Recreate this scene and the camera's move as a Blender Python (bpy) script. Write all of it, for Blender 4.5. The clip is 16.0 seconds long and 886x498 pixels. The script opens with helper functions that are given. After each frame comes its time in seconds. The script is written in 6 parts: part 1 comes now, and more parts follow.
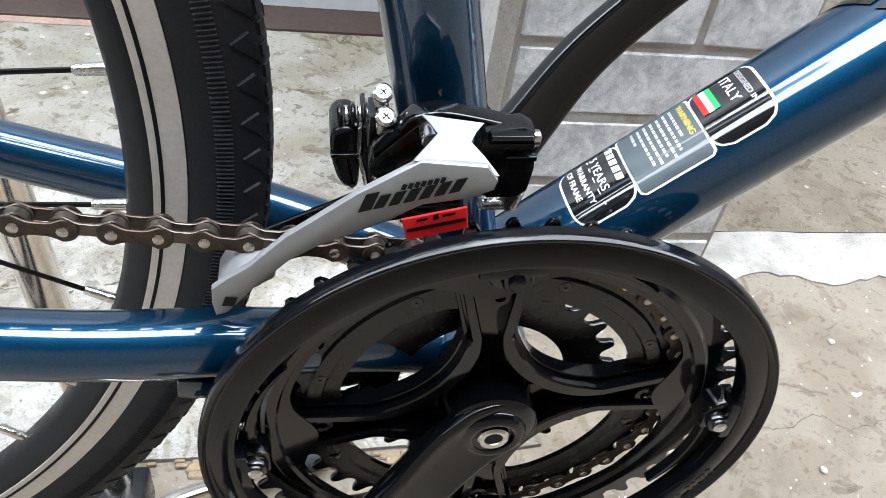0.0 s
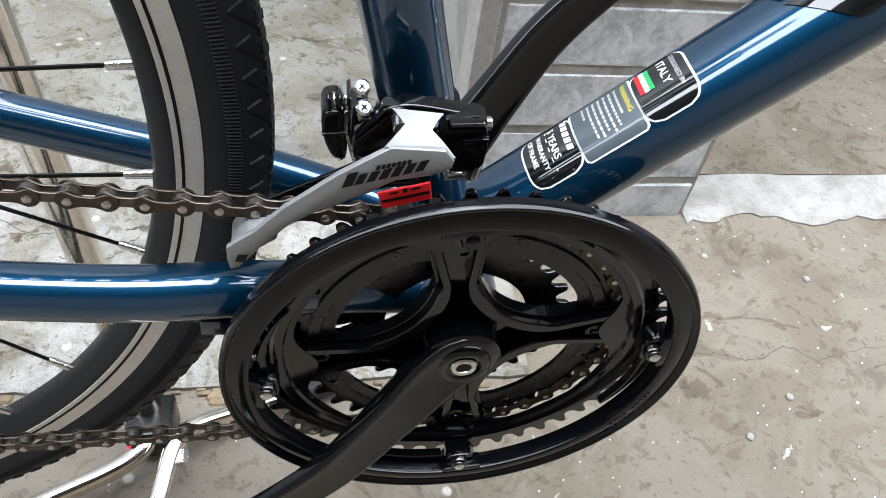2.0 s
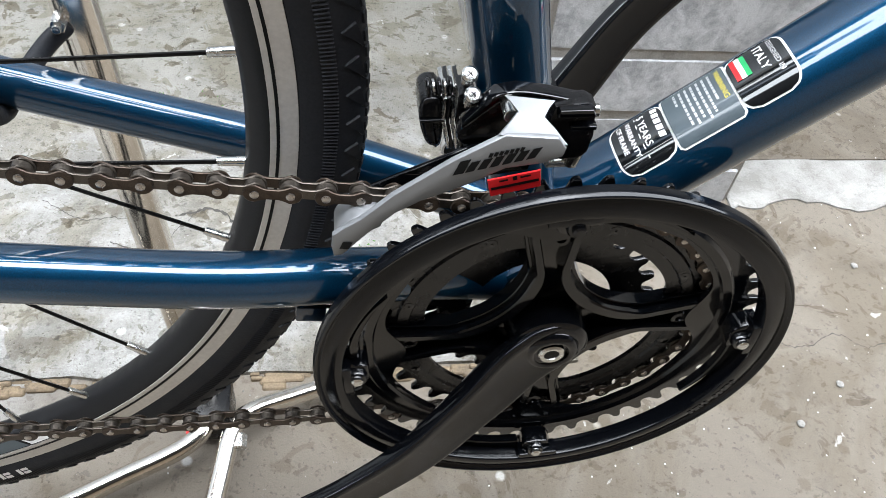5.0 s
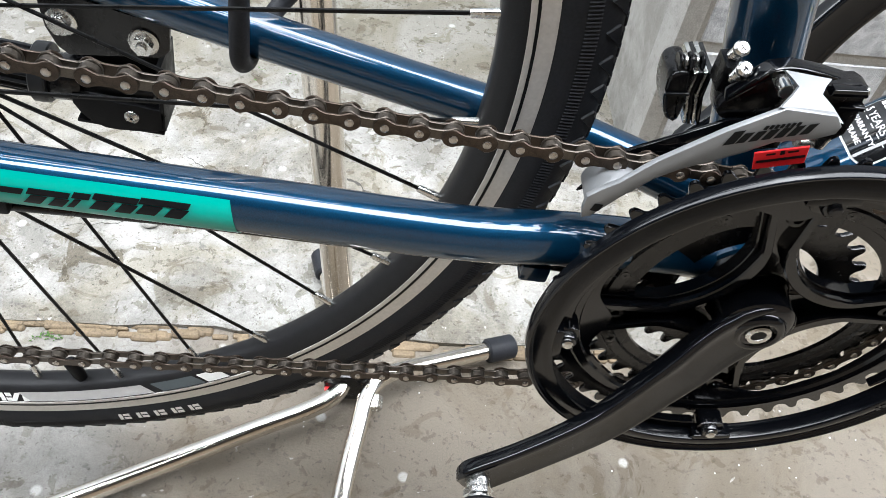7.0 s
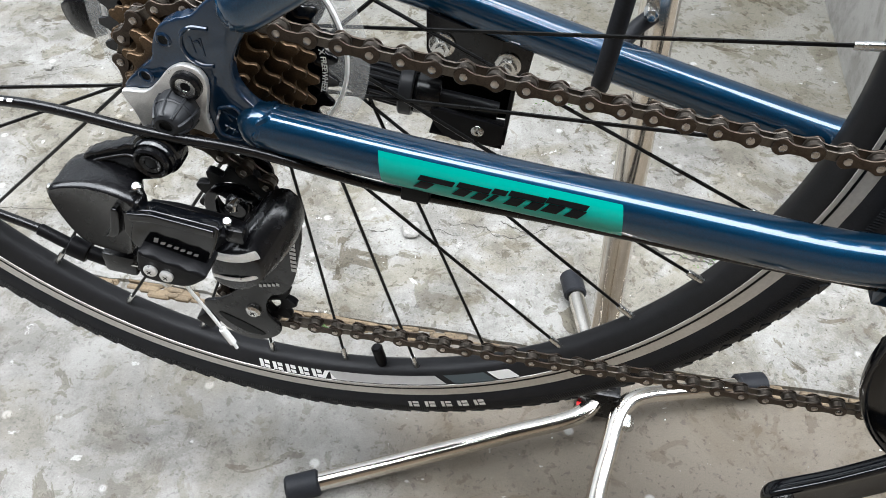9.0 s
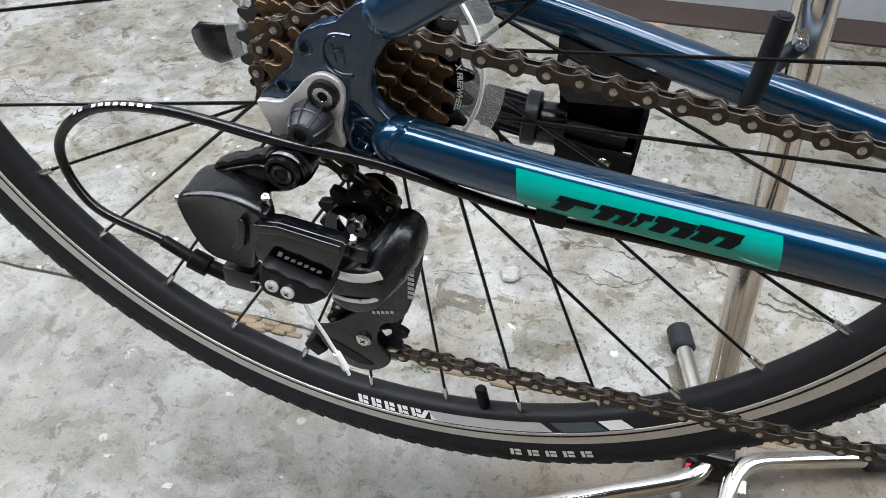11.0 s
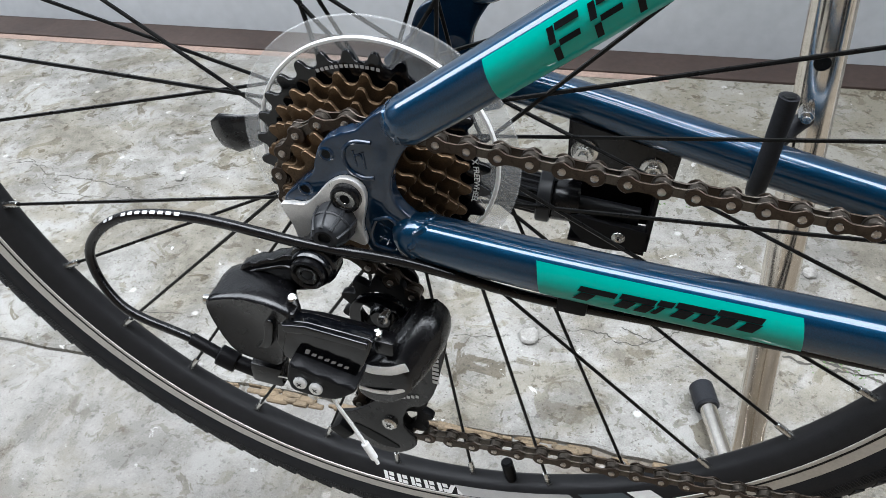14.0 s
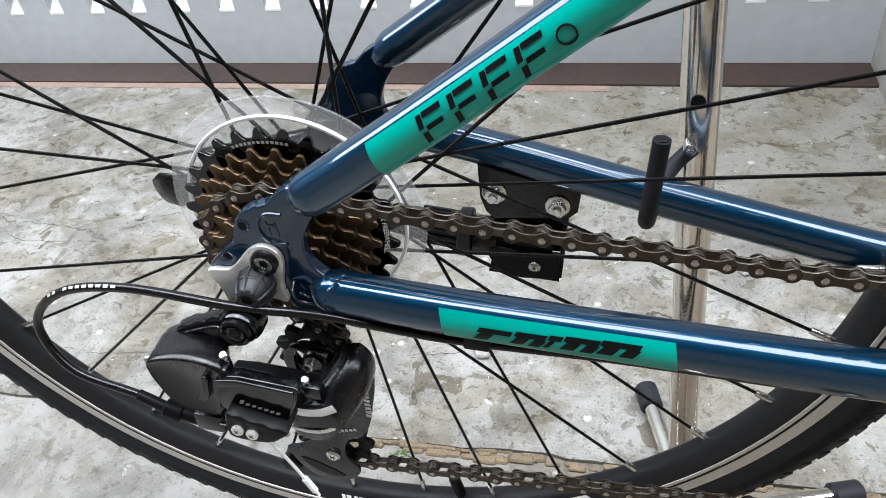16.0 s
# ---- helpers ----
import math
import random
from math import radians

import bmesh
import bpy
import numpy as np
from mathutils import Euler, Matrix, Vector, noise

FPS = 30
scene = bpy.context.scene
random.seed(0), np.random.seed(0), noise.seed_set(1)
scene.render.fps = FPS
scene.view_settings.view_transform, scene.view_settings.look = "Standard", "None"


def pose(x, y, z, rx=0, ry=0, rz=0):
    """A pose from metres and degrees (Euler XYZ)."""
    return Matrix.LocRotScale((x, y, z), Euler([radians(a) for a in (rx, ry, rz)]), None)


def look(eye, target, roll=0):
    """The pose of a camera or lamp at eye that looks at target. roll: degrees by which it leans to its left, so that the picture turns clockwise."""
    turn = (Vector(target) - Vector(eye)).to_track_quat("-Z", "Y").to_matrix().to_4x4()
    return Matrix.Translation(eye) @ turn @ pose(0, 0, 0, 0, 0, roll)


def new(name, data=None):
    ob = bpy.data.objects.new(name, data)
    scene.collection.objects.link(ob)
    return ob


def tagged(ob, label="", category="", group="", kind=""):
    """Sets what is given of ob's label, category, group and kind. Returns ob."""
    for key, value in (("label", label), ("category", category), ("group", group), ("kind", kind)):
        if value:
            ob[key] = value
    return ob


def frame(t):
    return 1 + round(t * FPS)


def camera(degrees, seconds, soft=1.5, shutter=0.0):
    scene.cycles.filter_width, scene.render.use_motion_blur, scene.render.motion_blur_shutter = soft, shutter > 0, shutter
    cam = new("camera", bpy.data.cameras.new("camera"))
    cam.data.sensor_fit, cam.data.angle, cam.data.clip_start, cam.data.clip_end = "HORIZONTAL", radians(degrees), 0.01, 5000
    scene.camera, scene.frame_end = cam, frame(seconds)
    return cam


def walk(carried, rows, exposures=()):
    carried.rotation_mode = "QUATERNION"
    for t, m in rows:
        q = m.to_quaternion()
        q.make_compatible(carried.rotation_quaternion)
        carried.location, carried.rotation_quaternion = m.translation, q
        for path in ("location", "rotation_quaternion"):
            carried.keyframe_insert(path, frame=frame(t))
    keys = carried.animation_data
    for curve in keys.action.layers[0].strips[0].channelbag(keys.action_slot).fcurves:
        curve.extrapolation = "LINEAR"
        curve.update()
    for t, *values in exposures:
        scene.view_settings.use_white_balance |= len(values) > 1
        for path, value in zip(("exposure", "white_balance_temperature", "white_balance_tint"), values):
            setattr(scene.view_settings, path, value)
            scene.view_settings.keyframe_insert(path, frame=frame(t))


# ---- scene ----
cam = camera(59.2, 16.0, soft=0.5)
PATH = [
    (0, (-0.0731, -0.2269, 0.5782), (0.0010, 0.0606, 0.3101), 10.14),
    (0.5, (-0.0695, -0.2465, 0.6087), (0.0039, 0.0322, 0.3314), 10.33),
    (1, (-0.0618, -0.2595, 0.6153), (0.0112, 0.0147, 0.3333), 10.25),
    (1.5, (-0.0620, -0.2641, 0.6228), (0.0069, 0.0049, 0.3349), 9.86),
    (2, (-0.0680, -0.2594, 0.6243), (0.0001, 0.0050, 0.3320), 9.83),
    (2.5, (-0.0717, -0.2549, 0.6232), (-0.0045, 0.0072, 0.3286), 9.74),
    (3, (-0.0731, -0.2496, 0.6221), (-0.0060, 0.0101, 0.3254), 9.54),
    (5.5, (-0.1159, -0.2577, 0.6207), (-0.0577, 0.0023, 0.3224), 9.16),
    (6, (-0.1344, -0.2603, 0.6165), (-0.0824, 0.0007, 0.3179), 10.12),
    (6.5, (-0.1543, -0.2607, 0.6094), (-0.1118, -0.0004, 0.3087), 10.29),
    (7, (-0.1747, -0.2675, 0.6126), (-0.1428, -0.0086, 0.3094), 9.10),
    (7.5, (-0.1992, -0.2800, 0.6194), (-0.1891, -0.0211, 0.3147), 6.61),
    (8, (-0.2247, -0.2933, 0.6220), (-0.2397, -0.0334, 0.3183), 4.02),
    (8.5, (-0.2441, -0.3019, 0.6211), (-0.2799, -0.0392, 0.3217), 2.10),
    (9, (-0.2623, -0.3074, 0.6224), (-0.3127, -0.0428, 0.3267), 0.52),
    (9.5, (-0.2859, -0.3150, 0.6195), (-0.3556, -0.0516, 0.3267), -1.26),
    (12, (-0.2855, -0.3056, 0.5920), (-0.3838, -0.0217, 0.3279), -2.64),
    (12.5, (-0.2846, -0.3067, 0.6011), (-0.3855, -0.0211, 0.3399), -3.27),
    (13, (-0.2858, -0.3044, 0.6111), (-0.3880, -0.0175, 0.3517), -3.87),
    (13.5, (-0.2911, -0.3001, 0.6146), (-0.3944, -0.0128, 0.3562), -4.78),
    (14, (-0.2913, -0.3021, 0.6180), (-0.3944, -0.0134, 0.3610), -5.57),
    (14.5, (-0.2826, -0.3053, 0.6300), (-0.3852, -0.0152, 0.3745), -6.65),
    (15, (-0.2749, -0.3067, 0.6366), (-0.3769, -0.0171, 0.3802), -7.10),
    (15.5, (-0.2698, -0.3073, 0.6446), (-0.3696, -0.0179, 0.3872), -7.93),
    (16, (-0.2538, -0.3070, 0.6544), (-0.3469, -0.0146, 0.3978), -8.29),
]
walk(cam, [(t, look(eye, target, roll)) for t, eye, target, roll in PATH], exposures=[(0, 0.86, 6020, 10), (1, 0.64, 6020, 10), (3, 0.55, 6020, 10), (5.5, 0.62, 6050, 10), (7.5, 0.78, 6150, 10), (9.5, 0.35, 6120, 10), (12, 0.24, 6020, 10), (15, 0.24, 6030, 10), (16, 0.34, 6040, 10)])

# ---- light: a bright overcast sky over a narrow yard ----
world = bpy.data.worlds.new("overcast")
scene.world = world
world.use_nodes = True
wn = world.node_tree.nodes
sky = wn.new("ShaderNodeTexSky")
sky.sky_type = "NISHITA"
sky.sun_disc = False
sky.sun_elevation, sky.sun_rotation = radians(87), radians(180)
sky.air_density, sky.dust_density = 1.0, 6.0
wash = wn.new("ShaderNodeHueSaturation")
wash.inputs["Saturation"].default_value = 0.3
world.node_tree.links.new(sky.outputs[0], wash.inputs["Color"])
world.node_tree.links.new(wash.outputs[0], wn["Background"].inputs[0])
wn["Background"].inputs[1].default_value = 0.08
sun_data = bpy.data.lights.new("sun", "SUN")
sun_data.energy, sun_data.angle, sun_data.color = 0.5, radians(20), (1.0, 1.0, 1.0)
sun = new("sun", sun_data)
sun.matrix_world = look((-0.35, -0.12, 4.0), (-0.2, 0, 0))

# an added area lamp stands in for open sky between the two unseen roofs
strip_data = bpy.data.lights.new("sky_strip", "AREA")
strip_data.shape, strip_data.size, strip_data.size_y, strip_data.energy, strip_data.color = "RECTANGLE", 12.0, 1.45, 460.0, (0.97, 0.99, 1.0)
strip = new("sky_strip", strip_data)
strip.matrix_world = pose(0, -0.03, 2.80)

# ---- materials ----
def mat(name, color, rough=0.5, metal=0.0, coat=0.0, grain=None, bump=0.0, bump_scale=300.0, spread=0.15, **extra):
    """A surface: colour with a two-scale variation, and a fine relief."""
    m = bpy.data.materials.new(name)
    m.use_nodes = True
    nt, bsdf = m.node_tree, m.node_tree.nodes["Principled BSDF"]
    bsdf.inputs["Roughness"].default_value, bsdf.inputs["Metallic"].default_value = rough, metal
    bsdf.inputs["Coat Weight"].default_value = coat
    bsdf.inputs["Coat IOR"].default_value = 1.66
    bsdf.inputs["Coat Roughness"].default_value = 0.05
    for key, value in extra.items():
        bsdf.inputs[key.replace("_", " ")].default_value = value
    co = nt.nodes.new("ShaderNodeTexCoord")
    if grain:
        n1, n2 = nt.nodes.new("ShaderNodeTexNoise"), nt.nodes.new("ShaderNodeTexNoise")
        n1.inputs["Scale"].default_value, n2.inputs["Scale"].default_value = grain, grain * 9
        n1.inputs["Detail"].default_value, n2.inputs["Detail"].default_value = 5, 3
        for n in (n1, n2):
            nt.links.new(co.outputs["Object"], n.inputs["Vector"])
        mix = nt.nodes.new("ShaderNodeMath")
        mix.operation = "ADD"
        nt.links.new(n1.outputs[0], mix.inputs[0])
        nt.links.new(n2.outputs[0], mix.inputs[1])
        ramp = nt.nodes.new("ShaderNodeMapRange")
        ramp.inputs["From Min"].default_value, ramp.inputs["From Max"].default_value = 0.6, 1.4
        ramp.inputs["To Min"].default_value, ramp.inputs["To Max"].default_value = 1 - spread, 1 + spread
        nt.links.new(mix.outputs[0], ramp.inputs["Value"])
        mul = nt.nodes.new("ShaderNodeVectorMath")
        mul.operation = "SCALE"
        mul.inputs[0].default_value = color
        nt.links.new(ramp.outputs[0], mul.inputs["Scale"])
        nt.links.new(mul.outputs[0], bsdf.inputs["Base Color"])
        r2 = nt.nodes.new("ShaderNodeMapRange")
        r2.inputs["From Min"].default_value, r2.inputs["From Max"].default_value = 0.3, 0.7
        r2.inputs["To Min"].default_value, r2.inputs["To Max"].default_value = max(0.02, rough * 0.8), min(1, rough * 1.25)
        nt.links.new(n1.outputs[0], r2.inputs["Value"])
        nt.links.new(r2.outputs[0], bsdf.inputs["Roughness"])
    else:
        bsdf.inputs["Base Color"].default_value = (*color, 1)
    if bump:
        nb, bp = nt.nodes.new("ShaderNodeTexNoise"), nt.nodes.new("ShaderNodeBump")
        nb.inputs["Scale"].default_value, nb.inputs["Detail"].default_value = bump_scale, 4
        nt.links.new(co.outputs["Object"], nb.inputs["Vector"])
        nt.links.new(nb.outputs[0], bp.inputs["Height"])
        bp.inputs["Strength"].default_value, bp.inputs["Distance"].default_value = bump, 0.001
        nt.links.new(bp.outputs[0], bsdf.inputs["Normal"])
    return m


def ground_mat(name, tones, scale, fleck=0.0, stain=None, relief=0.5, rough=0.85, blotch=0.2, pits=0.0, veins=0.0):
    """Worn cement: tones from dark to light over coarse and fine noise, with light flecks and an optional second tone in a patch."""
    m = bpy.data.materials.new(name)
    m.use_nodes = True
    nt, bsdf = m.node_tree, m.node_tree.nodes["Principled BSDF"]
    L = nt.links.new
    bsdf.inputs["Roughness"].default_value = rough
    co = nt.nodes.new("ShaderNodeTexCoord")

    def noise_node(s, detail=6, distort=0.0):
        n = nt.nodes.new("ShaderNodeTexNoise")
        n.inputs["Scale"].default_value, n.inputs["Detail"].default_value, n.inputs["Distortion"].default_value = s, detail, distort
        n.inputs["Roughness"].default_value = 0.62
        L(co.outputs["Object"], n.inputs["Vector"])
        return n

    coarse, fine, grit = noise_node(scale, 8, 0.6), noise_node(scale * 5, 6), noise_node(scale * 45, 3)
    add = nt.nodes.new("ShaderNodeMath")
    add.operation = "MULTIPLY_ADD"
    L(fine.outputs[0], add.inputs[0])
    add.inputs[1].default_value = 0.45
    L(coarse.outputs[0], add.inputs[2])
    add2 = nt.nodes.new("ShaderNodeMath")
    add2.operation = "MULTIPLY_ADD"
    L(grit.outputs[0], add2.inputs[0])
    add2.inputs[1].default_value = 0.3
    L(add.outputs[0], add2.inputs[2])
    ramp = nt.nodes.new("ShaderNodeValToRGB")
    L(add2.outputs[0], ramp.inputs[0])
    els = ramp.color_ramp.elements
    els[0].position, els[0].color = 0.775, (*tones[0], 1)
    els[1].position, els[1].color = 0.985, (*tones[-1], 1)
    for i, t in enumerate(tones[1:-1]):
        e = els.new(0.775 + 0.21 * (i + 1) / (len(tones) - 1))
        e.color = (*t, 1)
    col = ramp.outputs[0]
    if stain:
        tone, (x0, x1), (y0, y1) = stain
        sep = nt.nodes.new("ShaderNodeSeparateXYZ")
        L(co.outputs["Object"], sep.inputs[0])
        warp = noise_node(7, 4)

        def edge(out, a, b):
            ma = nt.nodes.new("ShaderNodeMath")
            ma.operation = "MULTIPLY_ADD"
            L(warp.outputs[0], ma.inputs[0])
            ma.inputs[1].default_value = 0.16
            L(out, ma.inputs[2])
            r = nt.nodes.new("ShaderNodeMapRange")
            r.interpolation_type = "SMOOTHSTEP"
            r.inputs["From Min"].default_value, r.inputs["From Max"].default_value = a + 0.08, b + 0.08
            L(ma.outputs[0], r.inputs["Value"])
            return r.outputs[0]

        both = nt.nodes.new("ShaderNodeMath")
        both.operation = "MULTIPLY"
        L(edge(sep.outputs[0], x0, x1), both.inputs[0])
        L(edge(sep.outputs[1], y0, y1), both.inputs[1])
        tint = nt.nodes.new("ShaderNodeMix")
        tint.data_type, tint.blend_type = "RGBA", "MIX"
        stained = nt.nodes.new("ShaderNodeMix")
        stained.data_type, stained.blend_type = "RGBA", "MULTIPLY"
        stained.inputs[0].default_value = 0.35
        stained.inputs[6].default_value = (*tone, 1)
        L(col, stained.inputs[7])
        L(both.outputs[0], tint.inputs[0])
        L(col, tint.inputs[6])
        L(stained.outputs[2], tint.inputs[7])
        col = tint.outputs[2]
    if fleck:
        vor = nt.nodes.new("ShaderNodeTexVoronoi")
        vor.inputs["Scale"].default_value = 42
        L(co.outputs["Object"], vor.inputs["Vector"])
        near = nt.nodes.new("ShaderNodeMapRange")
        near.inputs["From Min"].default_value, near.inputs["From Max"].default_value = 0.22, 0.13
        L(vor.outputs["Distance"], near.inputs["Value"])
        keep = nt.nodes.new("ShaderNodeMath")
        keep.operation = "GREATER_THAN"
        keep.inputs[1].default_value = 1 - fleck
        sepc = nt.nodes.new("ShaderNodeSeparateColor")
        L(vor.outputs["Color"], sepc.inputs[0])
        L(sepc.outputs[0], keep.inputs[0])
        f = nt.nodes.new("ShaderNodeMath")
        f.operation = "MULTIPLY"
        L(near.outputs[0], f.inputs[0])
        L(keep.outputs[0], f.inputs[1])
        fm = nt.nodes.new("ShaderNodeMix")
        fm.data_type = "RGBA"
        L(f.outputs[0], fm.inputs[0])
        L(col, fm.inputs[6])
        fm.inputs[7].default_value = (0.40, 0.39, 0.37, 1)
        col = fm.outputs[2]
    # dark weathered blotches, and small pits where the skin of the cement has gone
    def shade(n, lo, hi, to_lo, to_hi):
        r = nt.nodes.new("ShaderNodeMapRange")
        for key, value in (("From Min", lo), ("From Max", hi), ("To Min", to_lo), ("To Max", to_hi)):
            r.inputs[key].default_value = value
        L(n.outputs[0], r.inputs["Value"])
        sc = nt.nodes.new("ShaderNodeVectorMath")
        sc.operation = "SCALE"
        L(r.outputs[0], sc.inputs["Scale"])
        return sc

    def stain_by(out, lo, hi, tint):
        """Multiply the colour by a tint where out lies below lo, fading to none at hi."""
        r = nt.nodes.new("ShaderNodeMapRange")
        for key, value in (("From Min", lo), ("From Max", hi), ("To Min", 1.0), ("To Max", 0.0)):
            r.inputs[key].default_value = value
        L(out, r.inputs["Value"])
        mx = nt.nodes.new("ShaderNodeMix")
        mx.data_type, mx.blend_type = "RGBA", "MULTIPLY"
        L(r.outputs[0], mx.inputs[0])
        L(col, mx.inputs[6])
        mx.inputs[7].default_value = (*tint, 1)
        return mx.outputs[2]

    soften = lambda tint: [1 - (1 - c) * veins for c in tint]
    if veins:
        # worn patches with crisp edges, hairline veins, dark specks
        col = stain_by(noise_node(21, 10, 0.8).outputs[0], 0.400, 0.430, soften((0.72, 0.69, 0.62)))
        col = stain_by(noise_node(52, 9, 0.5).outputs[0], 0.380, 0.405, soften((0.62, 0.60, 0.55)))
        col = stain_by(noise_node(6.5, 9, 0.9).outputs[0], 0.43, 0.53, soften((0.76, 0.725, 0.645)))
        col = stain_by(noise_node(17, 10, 1.2).outputs[0], 0.365, 0.385, soften((0.50, 0.46, 0.38)))
        col = stain_by(noise_node(120, 5, 0.3).outputs[0], 0.335, 0.365, soften((0.66, 0.63, 0.58)))
        # flakes of old whitewash
        for size, lo, hi in ((34, 0.690, 0.705), (90, 0.685, 0.705)):
            flake = nt.nodes.new("ShaderNodeMapRange")
            flake.inputs["From Min"].default_value, flake.inputs["From Max"].default_value = lo, hi
            flake.inputs["To Max"].default_value = 0.85 * veins
            L(noise_node(size, 7, 0.3).outputs[0], flake.inputs["Value"])
            fx = nt.nodes.new("ShaderNodeMix")
            fx.data_type = "RGBA"
            L(flake.outputs[0], fx.inputs[0])
            L(col, fx.inputs[6])
            fx.inputs[7].default_value = (0.47, 0.46, 0.435, 1)
            col = fx.outputs[2]
        warp = noise_node(13, 8)
        off = nt.nodes.new("ShaderNodeVectorMath")
        off.operation = "MULTIPLY_ADD"
        off.inputs[1].default_value = (0.11, 0.11, 0.11)
        L(warp.outputs["Color"], off.inputs[0])
        L(co.outputs["Object"], off.inputs[2])
        cells = nt.nodes.new("ShaderNodeTexVoronoi")
        cells.feature = "DISTANCE_TO_EDGE"
        cells.inputs["Scale"].default_value = 8.5
        L(off.outputs[0], cells.inputs["Vector"])
        width = nt.nodes.new("ShaderNodeMath")
        width.operation = "MULTIPLY_ADD"
        L(noise_node(30, 3).outputs[0], width.inputs[0])
        width.inputs[1].default_value = 0.12
        L(cells.outputs["Distance"], width.inputs[2])
        col = stain_by(width.outputs[0], 0.040, 0.052, soften((0.55, 0.51, 0.44)))
        col = stain_by(noise_node(260, 2).outputs[0], 0.30, 0.34, soften((0.46, 0.44, 0.41)))
    n = noise_node(scale * 1.5, 14, 0.4)
    n.inputs["Roughness"].default_value = 0.74
    sc = shade(n, 0.36, 0.49, 1 - blotch, 1.0)
    L(col, sc.inputs[0])
    col = sc.outputs[0]
    n = noise_node(950, 2)
    sc = shade(n, 0.3, 0.7, 0.88, 1.12)
    L(col, sc.inputs[0])
    col = sc.outputs[0]
    if pits:
        n = noise_node(110, 4)
        sc = shade(n, 0.34, 0.40, 1 - 0.62 * pits, 1.0)
        L(col, sc.inputs[0])
        col = sc.outputs[0]
    L(col, bsdf.inputs["Base Color"])
    bp = nt.nodes.new("ShaderNodeBump")
    bp.inputs["Strength"].default_value, bp.inputs["Distance"].default_value = relief, 0.004
    L(add2.outputs[0], bp.inputs["Height"])
    L(bp.outputs[0], bsdf.inputs["Normal"])
    return m


BLUE = mat("blue_metallic_paint", (0.0029, 0.0330, 0.076), 0.36, 0.70, 1.0, grain=1900, spread=0.5, Specular_IOR_Level=0.05)
NAVY = mat("navy_paint", (0.0028, 0.019, 0.048), 0.36, 0.4, 0.9, grain=900, spread=0.3, Specular_IOR_Level=0.05)
TEAL = mat("teal_decal", (0.0012, 0.31, 0.25), 0.38, 0.1, 0.5, grain=500, spread=0.05, Specular_IOR_Level=0.1)
BLACK = mat("gloss_black", (0.0016, 0.0019, 0.0026), 0.10, 0.0, 0.0, grain=120, spread=0.2, Specular_IOR_Level=0.48)
GUARD = mat("black_guard_plastic", (0.0020, 0.0024, 0.0034), 0.12, Specular_IOR_Level=0.27, grain=120, spread=0.2, bump=0.03, bump_scale=500)
SATIN = mat("satin_black", (0.0025, 0.0025, 0.003), 0.24, Specular_IOR_Level=0.40, grain=160, spread=0.25, bump=0.08, bump_scale=900)
MATTE = mat("matte_black", (0.0042, 0.0042, 0.005), 0.45, Specular_IOR_Level=0.13, grain=160, spread=0.25, bump=0.1, bump_scale=900)
NUTBLACK = mat("grey_black_plastic", (0.010, 0.011, 0.013), 0.42, Specular_IOR_Level=0.35, grain=160, spread=0.2)
RUBBER = mat("tyre_rubber", (0.0145, 0.0155, 0.0185), 0.55, Specular_IOR_Level=0.2, grain=90, spread=0.3, bump=0.15, bump_scale=700)
RIMBLACK = mat("black_anodised_rim", (0.015, 0.015, 0.016), 0.42, 0.0, Specular_IOR_Level=0.16, grain=140, spread=0.2)
TRACK = mat("machined_brake_track", (0.60, 0.58, 0.55), 0.45, 0.5, grain=60, spread=0.12, bump=0.12, bump_scale=500)
CHAIN = mat("brown_chain_steel", (0.056, 0.042, 0.032), 0.38, 0.8, grain=350, spread=0.6)
INNER = mat("grey_chain_steel", (0.098, 0.084, 0.070), 0.40, 0.85, grain=350, spread=0.4)
ROLLER = mat("bare_chain_pin", (0.44, 0.40, 0.36), 0.28, 0.95, grain=350, spread=0.3)
COG = mat("bronzed_sprocket", (0.105, 0.068, 0.038), 0.40, 0.8, grain=160, spread=0.5)
CHROME = mat("chrome", (0.72, 0.68, 0.62), 0.16, 1.0, grain=30, spread=0.12)
STEEL = mat("bright_steel", (0.62, 0.62, 0.60), 0.24, 1.0, grain=300, spread=0.2)
ALLOY = mat("silver_painted_alloy", (0.215, 0.22, 0.225), 0.42, 0.35, 0.1, grain=250, spread=0.08)
NICKEL = mat("nickel_plate", (0.70, 0.69, 0.67), 0.34, 0.7, grain=200, spread=0.15, bump=0.05, bump_scale=400)
SPOKE = mat("black_spoke", (0.003, 0.003, 0.003), 0.30, 0.0, grain=200, spread=0.2, Specular_IOR_Level=0.2)
RED = mat("red_sticker", (0.55, 0.012, 0.014), 0.4, grain=150, spread=0.1)
WHITE = mat("white_print", (0.78, 0.78, 0.76), 0.45, grain=200, spread=0.06)
GREY = mat("grey_print", (0.050, 0.068, 0.078), 0.4, 0.1, 0.5, grain=200, spread=0.08)
SILVERP = mat("silver_print", (0.5, 0.5, 0.5), 0.4, 0.4, grain=200, spread=0.1)
# real black print, and also the painted shade inside holes and sockets
INK = mat("black_print_and_hole_shade", (0.004, 0.005, 0.006), 0.35, 0.0, 0.0, grain=200, spread=0.2, Specular_IOR_Level=0.15)
INKGLOSS = mat("black_decal_under_lacquer", (0.003, 0.0035, 0.004), 0.35, 0.0, 1.0, grain=200, spread=0.2, Specular_IOR_Level=0.05)
YELLOW = mat("yellow_print", (0.6, 0.5, 0.05), 0.45, grain=200, spread=0.08)
GREEN = mat("green_print", (0.02, 0.3, 0.09), 0.45, grain=200, spread=0.08)
